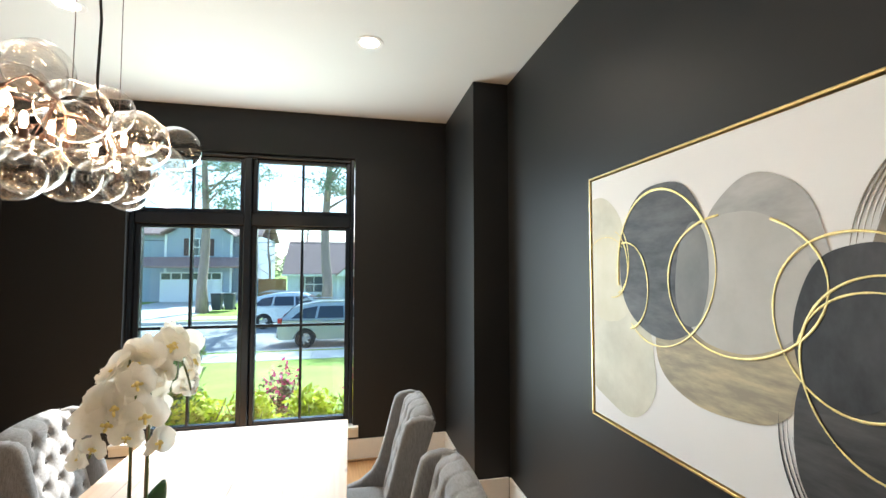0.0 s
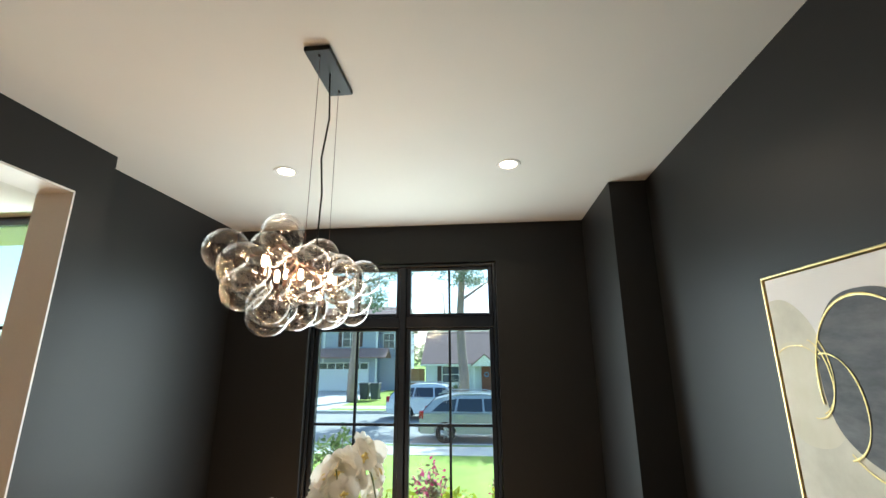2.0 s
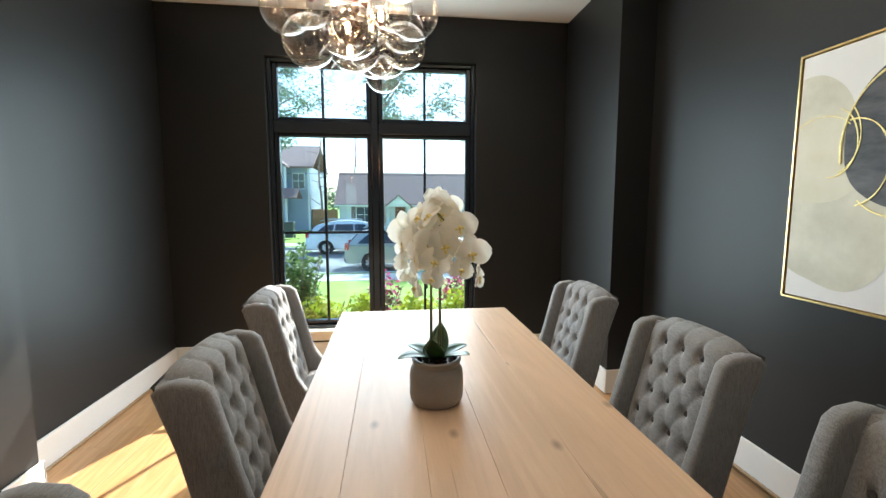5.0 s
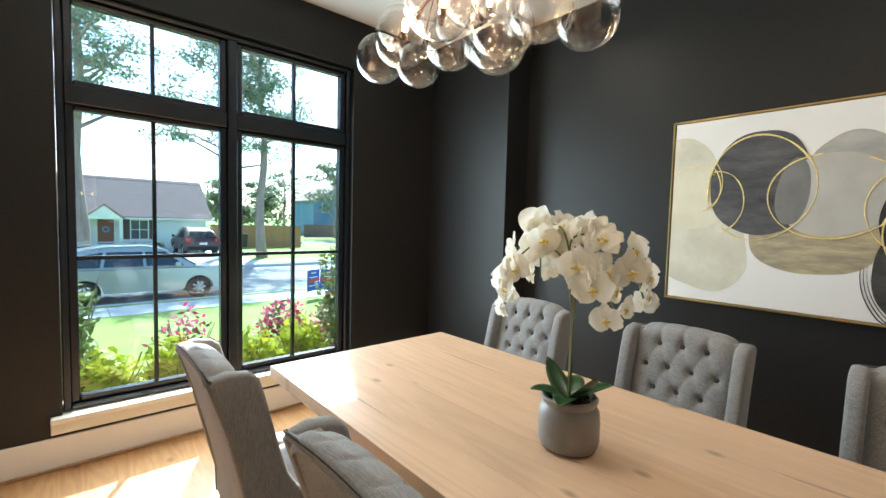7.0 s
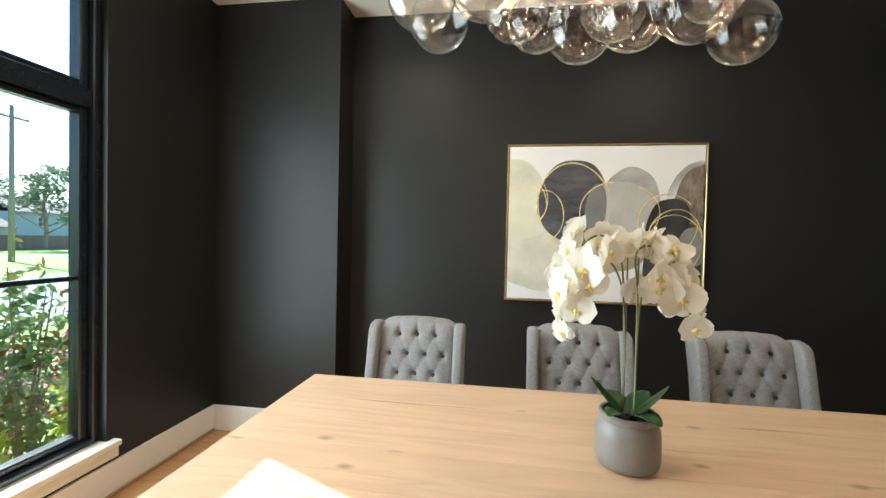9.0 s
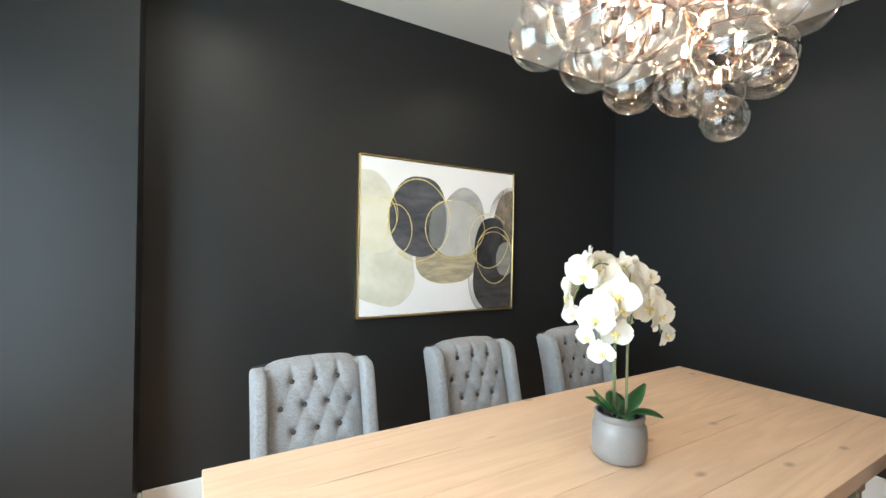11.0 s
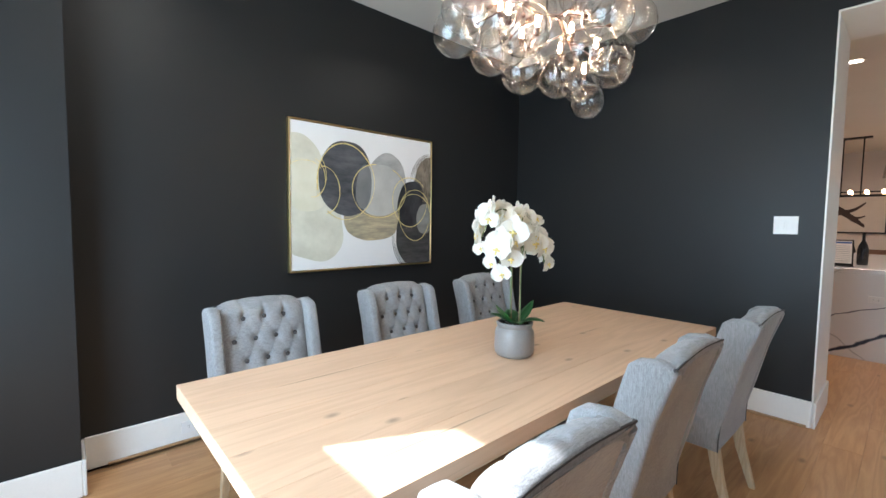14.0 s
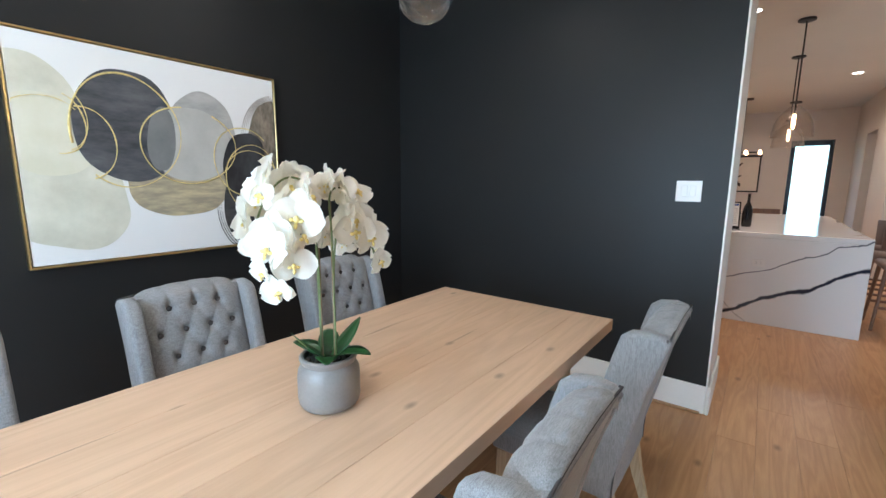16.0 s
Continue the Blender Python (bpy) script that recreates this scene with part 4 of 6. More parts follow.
blooms, lips = [bloom_mesh(k) for k in range(5)], lip_mesh()
rnd = random.Random(11)
centre = Vector((0, 0, 0.52))
for si, s in enumerate(spikes):
    n0 = int(len(s) * 0.36)
    count = (12, 10, 10, 9)[si]
    for k in range(count):
        p = s[n0 + int((len(s) - 1 - n0) * k / (count - 1))]
        out = Vector((p.x, p.y, 0.05 if p.z > 0.64 else 0)) * 1.2 + Vector((rnd.uniform(-0.7, 0.7), rnd.uniform(-0.7, 0.7), rnd.uniform(-0.35, 0.25))) * 0.22
        side = Vector((-out.y, out.x, 0)).normalized() * (0.028 if k % 2 else -0.028)
        out = (out + side * 4).normalized()
        sc = rnd.uniform(1.15, 1.45) * (1.0 if k < count - 2 else 0.72)
        f = new("flower", blooms[rnd.randrange(5)])
        f.parent = orchid
        q = out.to_track_quat('Z', 'Y')
        f.matrix_basis = Matrix.Translation(p + side + out * 0.012 + Vector((0, 0, rnd.uniform(-0.02, 0.015)))) @ q.to_matrix().to_4x4() @ pose(0, 0, 0, 0, 0, rnd.uniform(-25, 25)) @ Matrix.Scale(sc, 4)
        l = new("lip", lips)
        l.parent = f

CONC_T = mat("pale_terrace", (0.42, 0.39, 0.35), 0.85, var=0.1, scale=2, bump=0.15, fine=60)

# ---- kitchen beyond the opening ----
DX0, DX1 = -3.88, -3.13
structure("wall_far", boxes((DX1, -14.7, -0.3, 0.2, -14.5, 3.3), (-8, -14.7, -0.3, DX0, -14.5, 3.3), (DX0, -14.7, 2.42, DX1, -14.5, 3.3)), PALE, "warm white far wall with a glazed door")
structure("wall_kitchen_east", boxes((0.0, -14.498, -0.3, 0.2, -5.352, 3.3)), PALE, "warm white kitchen side wall")
structure("wall_kitchen_north", boxes((-2.592, -5.36, 0, -0.002, -5.332, CEIL)), PALE, "warm white kitchen wall")
structure("wall_nib", boxes((-8, -10.95, 0, -4.20, -10.8, CEIL), (-4.40, -14.498, 0, -4.20, -13.2, CEIL), (-4.40, -12.2, 0, -4.20, -10.952, CEIL), (-4.40, -13.198, 2.4, -4.20, -12.202, CEIL)), PALE, "warm white wall return with a doorway")
structure("wall_hall_west", boxes((-8.2, -15, -0.3, -8.0, -0.55, 3.4)), PALE, "pale wall of the entry hall")
structure("wall_hall_north", boxes((-8.0, -0.78, -0.3, -6.72, -0.56, 3.3), (-4.95, -0.78, -0.3, -3.942, -0.56, 3.3)), PALE, "pale entry wall round the glazed front door")
door = tagged(new("door_1"), "tall black steel and glass entry door", "door", kind="structure")
for r in ((-6.715, -0.70, 0.0, -6.65, -0.64, 3.08), (-5.02, -0.70, 0.0, -4.955, -0.64, 3.08), (-6.65, -0.70, 0.0, -5.02, -0.64, 0.10), (-6.65, -0.70, 3.0, -5.02, -0.64, 3.08), (-5.86, -0.70, 0.10, -5.80, -0.64, 3.0)):
    part("door_frame", boxes(r, bevel=0.003), BLACKFRAME, door)
for zz in (1.05, 2.06):
    for a, b in ((-6.65, -5.86), (-5.80, -5.02)):
        part("glazing_bar", boxes((a, -0.69, zz - 0.015, b, -0.65, zz + 0.015)), BLACKFRAME, door)
part("pane", boxes((-6.65, -0.672, 0.10, -5.02, -0.667, 3.0)), PANE, door).visible_shadow = False
door2 = tagged(new("door_2"), "black framed glazed garden door", "door", kind="structure")
for r in ((DX0 + 0.003, -14.62, 0, DX0 + 0.08, -14.52, 2.417), (DX1 - 0.08, -14.62, 0, DX1 - 0.003, -14.52, 2.417), (DX0 + 0.08, -14.62, 2.30, DX1 - 0.08, -14.52, 2.417), (DX0 + 0.08, -14.62, 0, DX1 - 0.08, -14.52, 0.22)):
    part("door_frame", boxes(r, bevel=0.003), BLACKFRAME, door2)
part("pane", boxes((DX0 + 0.08, -14.575, 0.22, DX1 - 0.08, -14.57, 2.30)), PANE, door2).visible_shadow = False


def marble():
    m = bpy.data.materials.new("white_quartz_black_vein")
    m.use_nodes = True
    nt = m.node_tree
    p = nt.nodes["Principled BSDF"]
    co = nt.nodes.new("ShaderNodeTexCoord")
    sep = nt.nodes.new("ShaderNodeSeparateXYZ")
    nt.links.new(co.outputs["Object"], sep.inputs[0])

    def op(kind, a, b=None, c=None):
        n = nt.nodes.new("ShaderNodeMath")
        n.operation = kind
        for i, v in enumerate((a, b, c)):
            if v is None:
                continue
            if isinstance(v, (int, float)):
                n.inputs[i].default_value = v
            else:
                nt.links.new(v, n.inputs[i])
        return n.outputs[0]

    nz = nt.nodes.new("ShaderNodeTexNoise")
    nz.inputs["Scale"].default_value, nz.inputs["Detail"].default_value = 3.0, 6
    nt.links.new(co.outputs["Object"], nz.inputs["Vector"])
    wob = op('MULTIPLY', op('SUBTRACT', nz.outputs[0], 0.5), 0.22)

    def vein(slope, offset, width, tint, last):
        d = op('ABSOLUTE', op('ADD', op('ADD', op('MULTIPLY_ADD', sep.outputs[0], slope, offset), sep.outputs[2]), wob))
        f = nt.nodes.new("ShaderNodeMapRange")
        f.inputs["From Min"].default_value, f.inputs["From Max"].default_value = width, width * 0.45
        nt.links.new(d, f.inputs["Value"])
        mx = nt.nodes.new("ShaderNodeMix")
        mx.data_type = 'RGBA'
        nt.links.new(f.outputs[0], mx.inputs[0])
        if isinstance(last, tuple):
            mx.inputs[6].default_value = (*last, 1)
        else:
            nt.links.new(last, mx.inputs[6])
        mx.inputs[7].default_value = (*tint, 1)
        return mx.outputs[2]

    c = vein(-0.9, -0.1, 0.012, (0.55, 0.55, 0.56), (0.80, 0.80, 0.80))
    c = vein(0.7, -1.0, 0.010, (0.60, 0.60, 0.60), c)
    c = vein(0.477, -0.472, 0.009, (0.16, 0.17, 0.20), c)
    c = vein(0.55, -0.12, 0.026, (0.02, 0.025, 0.045), c)
    nt.links.new(c, p.inputs["Base Color"])
    p.inputs["Roughness"].default_value = 0.12
    return m


MARBLE = marble()
island = thing("kitchen_island", "white quartz waterfall island with bold black veins", "kitchen island", m=pose(-2.6, -8.85, 0))
part("end_slab", boxes((-1.0, 1.72, 0.0, 1.0, 1.77, 0.90), bevel=0.003), MARBLE, island)
part("worktop", boxes((-1.0, -1.78, 0.901, 1.0, 1.77, 0.951), bevel=0.004), MARBLE, island)
part("cabinet_body", boxes((-0.66, -1.70, 0.0, 0.96, 1.715, 0.90), bevel=0.003), WHITE, island)
plate("wall_outlet", "white double socket on the island's end slab", "outlet", pose(-2.78, -7.078, 0.64) @ pose(0, 0, 0, 0, 90, 0), 0.075, 0.12, 1, True)


def pendant(x, y):
    p = thing("pendant_light", "clear glass dome pendant on a black rod", "pendant light", "island pendants", pose(x, y, CEIL))
    part("canopy", lathe([(0, -0.001), (0.075, -0.001), (0.075, -0.018), (0.06, -0.024), (0, -0.024)], 28), BLACKMETAL, p, smooth=40)
    part("rod", tube([(0, 0, -0.02), (0, 0, -0.92)], 0.008, 8), BLACKMETAL, p)
    part("collar", lathe([(0, -0.80), (0.05, -0.80), (0.05, -0.815), (0, -0.815)], 24), BLACKMETAL, p)
    part("shade", lathe([(0.035, -0.84), (0.06, -0.86), (0.12, -0.92), (0.165, -1.01), (0.18, -1.12), (0.182, -1.16), (0.178, -1.16), (0.160, -1.01), (0.115, -0.925), (0.055, -0.866), (0.033, -0.845)], 40), BUBBLE, p, "clear glass dome", smooth=180)
    part("bulb", lathe([(0, -0.92), (0.014, -0.93), (0.018, -0.98), (0.014, -1.06), (0, -1.08)], 16), SOFTBULB, p, "lit warm bulb", smooth=180)


pendant(-2.92, -7.55)
pendant(-2.93, -9.15)
lin = thing("linear_chandelier", "black frame chandelier with lit globe bulbs over the far table", "chandelier", m=pose(-2.15, -12.2, CEIL))
for dx in (-0.14, 0.14):
    part("rod", tube([(dx, 0, -0.0), (dx, 0, -1.10)], 0.012, 8), BLACKMETAL, lin)
part("ceiling_plate", boxes((-0.25, -0.06, -0.03, 0.25, 0.06, -0.001)), BLACKMETAL, lin)
part("ring_frame", boxes((-0.50, -0.16, -1.12, 0.50, -0.13, -1.09), (-0.50, 0.13, -1.12, 0.50, 0.16, -1.09), (-0.50, -0.13, -1.12, -0.47, 0.13, -1.09), (0.47, -0.13, -1.12, 0.50, 0.13, -1.09), (-0.47, -0.015, -1.118, 0.47, 0.015, -1.092)), BLACKMETAL, lin)
for k in range(10):
    b = part("bulb", lathe([(0, 0.09), (0.022, 0.075), (0.03, 0.045), (0.02, 0.012), (0, 0)], 14), SOFTBULB, lin, "lit warm bulb", smooth=180)
    b.location = (-0.45 + (k % 5) * 0.225, -0.145 if k < 5 else 0.145, -1.085)
art = thing("framed_art", "large cream picture with dark brush swirls in a black frame", "picture", m=pose(-1.95, -14.5, 1.72))
part("frame", boxes((-0.66, 0.002, -0.48, -0.63, 0.04, 0.48), (0.63, 0.002, -0.48, 0.66, 0.04, 0.48), (-0.63, 0.002, 0.45, 0.63, 0.04, 0.48), (-0.63, 0.002, -0.48, 0.63, 0.04, -0.45)), BLACKMETAL, art)
part("print", boxes((-0.63, 0.004, -0.45, 0.63, 0.02, 0.45)), mat("cream_print", (0.70, 0.62, 0.52), 0.7, var=0.04), art)
for k in range(5):
    pts = [(0.5 - 0.8 * t, 0.021, -0.3 + 0.15 * k + 0.28 * math.sin(3.2 * t + k * 0.7)) for t in [i / 14 for i in range(15)]]
    st = part("brush_stroke", tube(pts, [0.012 + 0.035 * math.sin(math.pi * i / 14) for i in range(15)], 6), mat("brown_ink", (0.06, 0.035, 0.025), 0.7), art, smooth=180)
    st.scale.y = 0.08
    st.location.y = 0.020
BROWN = wood("brown_chair_wood", (0.20, 0.10, 0.05), (0.11, 0.05, 0.025), 'z', 10, 0.4, 0.1)
xc = thing("dining_chair", "brown wooden cross-back chair at the far table", "chair", m=pose(-2.75, -11.1, 0))
for sx in (-1, 1):
    part("back_post", boxes((sx * 0.22 - 0.018, -0.018, 0, sx * 0.22 + 0.018, 0.018, 1.0), bevel=0.004), BROWN, xc)
    part("front_leg", boxes((sx * 0.21 - 0.018, -0.44, 0, sx * 0.21 + 0.018, -0.404, 0.45), bevel=0.004), BROWN, xc)
    part("cross_slat", tube([(-0.2 * sx, 0, 0.56), (0.2 * sx, 0.004 * sx, 0.90)], 0.014, 6), BROWN, xc)
part("top_rail", boxes((-0.25, -0.02, 0.92, 0.25, 0.02, 1.01), bevel=0.006), BROWN, xc)
part("seat", boxes((-0.24, -0.45, 0.452, 0.24, 0.016, 0.49), bevel=0.006), BROWN, xc)
far_table = thing("far_dining_table", "brown wooden dining table in the far room", "table", m=pose(-1.9, -12.3, 0))
part("tabletop", boxes((-0.9, -0.5, 0.72, 0.9, 0.5, 0.76), bevel=0.005), BROWN, far_table)
for sx in (-1, 1):
    for sy in (-1, 1):
        part("leg", boxes((sx * 0.82 - 0.03, sy * 0.42 - 0.03, 0, sx * 0.82 + 0.03, sy * 0.42 + 0.03, 0.719)), BROWN, far_table)
TAUPE = mat("taupe_leather", (0.17, 0.115, 0.09), 0.5, var=0.1, scale=20, bump=0.1)
stool = thing("counter_stool", "brown wooden counter stool with a taupe curved back", "stool", "stools at the island", pose(-3.95, -7.75, 0))
part("seat", boxes((-0.2, -0.2, 0.62, 0.2, 0.2, 0.69), bevel=0.02), TAUPE, stool, smooth=50)
bm = bmesh.new()
g = []
for k in range(13):
    a = radians(90 + 180 * k / 12)
    g.append([bm.verts.new((0.22 * math.cos(a) * s + 0.0, 0.215 * math.sin(a) * s, z)) for s, z in ((0.95, 0.68), (1.06, 0.98), (1.0, 1.0), (0.88, 0.69))])
for a, b in zip(g, g[1:]):
    for k in range(4):
        bm.faces.new((a[k], a[(k + 1) % 4], b[(k + 1) % 4], b[k]))
bm.faces.new(g[0])
bm.faces.new(g[-1])
part("backrest", bm, TAUPE, stool, smooth=50)
for sx, sy in ((1, 1), (1, -1), (-1, 1), (-1, -1)):
    part("leg", tube([(sx * 0.16, sy * 0.16, 0.62), (sx * 0.21, sy * 0.21, 0.0)], [0.02, 0.013], 8), BROWN, stool)
for sy in (-0.19, 0.165):
    part("footrest", boxes((-0.19, sy, 0.22, 0.19, sy + 0.025, 0.245)), BROWN, stool)
for yy in (-8.45, -9.15):
    copy_thing(stool, pose(-3.95, yy, 0))
sheet = thing("sign_holder", "black stand with a printed white page on the island", "sign", m=pose(-2.46, -7.32, 0.9525) @ pose(0, 0, 0, 0, 0, 8))
stand = part("backboard", boxes((-0.115, -0.004, 0.0, 0.115, 0.004, 0.30), bevel=0.002), BLACKMETAL, sheet)
stand.matrix_basis = pose(0, 0, 0.003, 14, 0, 0)
pg = part("page", boxes((-0.10, 0.0045, 0.03, 0.10, 0.006, 0.285)), PLASTIC, sheet)
pg.matrix_basis = stand.matrix_basis
hd = part("page_heading", boxes((-0.095, 0.0062, 0.255, 0.095, 0.0068, 0.275)), mat("blue_print", (0.06, 0.14, 0.42), 0.6), sheet)
hd.matrix_basis = stand.matrix_basis
for k in range(9):
    ln = part("text_line", boxes((-0.085, 0.0062, 0.055 + k * 0.021, 0.085 - 0.02 * (k % 3), 0.0066, 0.061 + k * 0.021)), mat("grey_print", (0.45, 0.45, 0.48), 0.6), sheet)
    ln.matrix_basis = stand.matrix_basis
part("foot", boxes((-0.115, -0.06, 0.0, 0.115, 0.05, 0.006), bevel=0.002), BLACKMETAL, sheet)
bottle = thing("black_bottle", "glossy black bottle on the island", "bottle", m=pose(-2.62, -7.75, 0.9525))
part("bottle_body", lathe([(0, 0), (0.045, 0), (0.05, 0.02), (0.05, 0.18), (0.035, 0.24), (0.015, 0.28), (0.014, 0.38), (0, 0.38)], 24), mat("black_gloss", (0.01, 0.01, 0.012), 0.15, var=0.1), bottle, smooth=40)
bag = thing("black_vase", "black handled jug on the island", "jug", m=pose(-2.40, -7.8, 0.9525))
part("jug_body", lathe([(0, 0), (0.07, 0), (0.09, 0.05), (0.085, 0.16), (0.05, 0.22), (0.055, 0.27), (0.048, 0.27), (0, 0.2)], 24), mat("black_glaze", (0.012, 0.012, 0.014), 0.3, var=0.1), bag, smooth=40)
part("handle", tube([(-0.05, 0, 0.24), (-0.13, 0, 0.23), (-0.15, 0, 0.15), (-0.085, 0, 0.08)], 0.012, 8), BLACKMETAL, bag, smooth=180)
plate("light_switch", "white switch plate on the pale wall return", "switch", pose(-4.42, -10.8, 1.28), 0.16, 0.12, 3)
plate("wall_outlet", "white socket on the pale wall return", "outlet", pose(-4.40, -10.8, 1.08), 0.075, 0.12, 1, True)

# terrace outside the garden door
structure("terrace", boxes((-9, -22, -0.3, 3, -14.72, -0.08)), CONC_T, "pale concrete terrace outside the garden door")
structure("garden_wall", boxes((-9, -22.2, -0.3, 3, -22.0, 1.45)), CONC_T, "low pale garden wall")

# ---- outdoors ----
def leafy(name, c1, c2, rough=0.6):
    """Leaves that differ one by one between two colours."""
    m = bpy.data.materials.new(name)
    m.use_nodes = True
    nt = m.node_tree
    p = nt.nodes["Principled BSDF"]
    g = nt.nodes.new("ShaderNodeNewGeometry")
    r = nt.nodes.new("ShaderNodeValToRGB")
    r.color_ramp.elements[0].color, r.color_ramp.elements[1].color = (*c1, 1), (*c2, 1)
    nt.links.new(g.outputs["Random Per Island"], r.inputs[0])
    nt.links.new(r.outputs[0], p.inputs["Base Color"])
    p.inputs["Roughness"].default_value = rough
    tl = nt.nodes.new("ShaderNodeBsdfTranslucent")
    nt.links.new(r.outputs[0], tl.inputs["Color"])
    mx = nt.nodes.new("ShaderNodeMixShader")
    mx.inputs[0].default_value = 0.35
    nt.links.new(p.outputs[0], mx.inputs[1])
    nt.links.new(tl.outputs[0], mx.inputs[2])
    nt.links.new(mx.outputs[0], nt.nodes["Material Output"].inputs["Surface"])
    return m


GRASS = mat("lawn_green", (0.23, 0.33, 0.045), 0.9, var=0.25, scale=1.2, bump=0.5, fine=35)
CONC = mat("pale_concrete", (0.52, 0.51, 0.48), 0.85, var=0.1, scale=2, bump=0.15, fine=60)
ASPH = mat("worn_asphalt", (0.27, 0.27, 0.27), 0.9, var=0.15, scale=1.5, bump=0.3, fine=50)
GZ0, GZ1, ST = -0.52, -0.80, -0.92     # ground at the house, at the pavement, street level


def ground_z(y):
    t = min(1, max(0, (y - 0.3) / 8.3))
    return GZ0 + (GZ1 - GZ0) * t


bm = bmesh.new()
rows = []
ys = [-2000, -60, 0.245, 2, 4, 6, 8.6, 10.05, 10.06, 18.6, 18.61, 21, 30, 60, 200, 2000]
zs = [-0.6, -0.6, GZ0, ground_z(2), ground_z(4), ground_z(6), GZ1, -0.80, ST - 0.02, ST - 0.02, -0.80, -0.80, -0.80, -0.7, -0.6, -0.6]
for y, z in zip(ys, zs):
    rows.append([bm.verts.new((x, y, z)) for x in (-2000, -60, -20, -8, 0, 8, 20, 60, 2000)])
for a, b in zip(rows, rows[1:]):
    for k in range(8):
        bm.faces.new((a[k], a[k + 1], b[k + 1], b[k]))
structure("ground", bm, GRASS, "sunlit mown front lawn and verges")
road = structure("road", boxes((-200, 10.2, ST - 0.2, 200, 18.45, ST)), ASPH, "sunlit grey residential street")
structure("kerb", boxes((-200, 10.04, ST - 0.2, 200, 10.2, -0.785), (-200, 18.45, ST - 0.2, 200, 18.62, -0.785), bevel=0.02), CONC, "pale concrete kerbs")
pave = tagged(new("pavement"), "pale concrete pavement slabs beside the street", "pavement", kind="structure")
slab = mesh_of(boxes((-0.745, -0.6, -0.1, 0.745, 0.6, 0.0), bevel=0.008), "slab", CONC)
for row_y in (9.15, 20.1):
    for k in range(-13, 17):
        s = new("slab", slab)
        s.parent, s.location = pave, (k * 1.5, row_y, ground_z(row_y) + 0.015)
structure("driveway", boxes((0.9, 20.72, -0.9, 4.6, 30.0, -0.77), (0.9, 18.6, -0.9, 4.6, 19.48, -0.775), (-15.5, 20.72, -0.9, -9.5, 34, -0.77), (-15.5, 18.6, -0.9, -9.5, 19.48, -0.775)), CONC, "pale concrete driveways across the street")


def leaf_cloud(bm, centre, radii, count, size, rnd, shell=0.55):
    """Small leaves scattered in a lumpy ellipsoid."""
    c = Vector(centre)
    for _ in range(count):
        d = Vector((rnd.gauss(0, 1), rnd.gauss(0, 1), rnd.gauss(0, 1))).normalized()
        lump = 0.8 + 0.3 * noise.noise(d * 2.3 + c)
        r = lump * (shell + (1 - shell) * rnd.random()) if rnd.random() < 0.75 else lump * rnd.random()
        p = c + Vector((d.x * radii[0], d.y * radii[1], d.z * radii[2])) * r
        s = size * rnd.uniform(0.6, 1.3)
        a = Vector((rnd.gauss(0, 1), rnd.gauss(0, 1), rnd.gauss(0, 0.7))).normalized()
        b = a.cross(Vector((rnd.gauss(0, 1), rnd.gauss(0, 1), rnd.gauss(0, 1)))).normalized()
        bm.faces.new([bm.verts.new(q) for q in (p - a * s, p + b * s * 0.45, p + a * s, p - b * s * 0.45)])


def shrub(name, label, x, y, radii, count, size, material, seed, bloom=None, bloom_count=0):
    rnd = random.Random(seed)
    z = ground_z(y)
    t = thing(name, label, "shrub", m=pose(x, y, z))
    bm = bmesh.new()
    for _ in range(7):
        a = rnd.uniform(0, 6.28)
        tube([(0, 0, -0.02), (0.3 * radii[0] * math.cos(a), 0.3 * radii[1] * math.sin(a), radii[2] * 0.8), (0.75 * radii[0] * math.cos(a), 0.75 * radii[1] * math.sin(a), radii[2] * rnd.uniform(1.2, 1.75))], [0.014, 0.009, 0.004], 5, bm)
    part("branches", bm, BARKT, t)
    bm = bmesh.new()
    leaf_cloud(bm, (0, 0, radii[2]), radii, count, size, rnd, 0.4)
    part("foliage", bm, material, t)
    if bloom:
        bm = bmesh.new()
        leaf_cloud(bm, (0, 0, radii[2] * 1.05), radii, bloom_count, size * 0.9, rnd, 0.75)
        part("blossom", bm, bloom, t)
    return t


BARKT = mat("tree_bark", (0.29, 0.215, 0.19), 0.95, var=0.35, scale=5, bump=0.8, fine=25, stretch=(1, 1, 0.25))
LIME = leafy("lime_leaves", (0.36, 0.42, 0.03), (0.66, 0.64, 0.07))
MAGENTA = leafy("magenta_blossom", (0.60, 0.03, 0.17), (0.80, 0.12, 0.30))
PLUM = leafy("plum_leaves", (0.10, 0.045, 0.04), (0.18, 0.14, 0.07))
GREENL = leafy("green_leaves", (0.10, 0.17, 0.05), (0.28, 0.33, 0.14))
ORANGE = leafy("copper_leaves", (0.30, 0.11, 0.03), (0.16, 0.20, 0.06))
PINEL = leafy("pine_needles", (0.07, 0.13, 0.08), (0.20, 0.28, 0.18))
OLIVE = leafy("olive_leaves", (0.11, 0.14, 0.08), (0.23, 0.25, 0.15))
for k, (x, y, r) in enumerate(((-2.75, 1.1, 0.40), (-2.2, 1.2, 0.36), (-1.55, 1.15, 0.40), (-1.0, 1.3, 0.38), (0.1, 1.4, 0.36))):
    shrub("lime_shrub", "low lime-green shrub in the window bed", x, y, (r, r * 0.9, 0.50), 2200, 0.045, LIME, 40 + k)
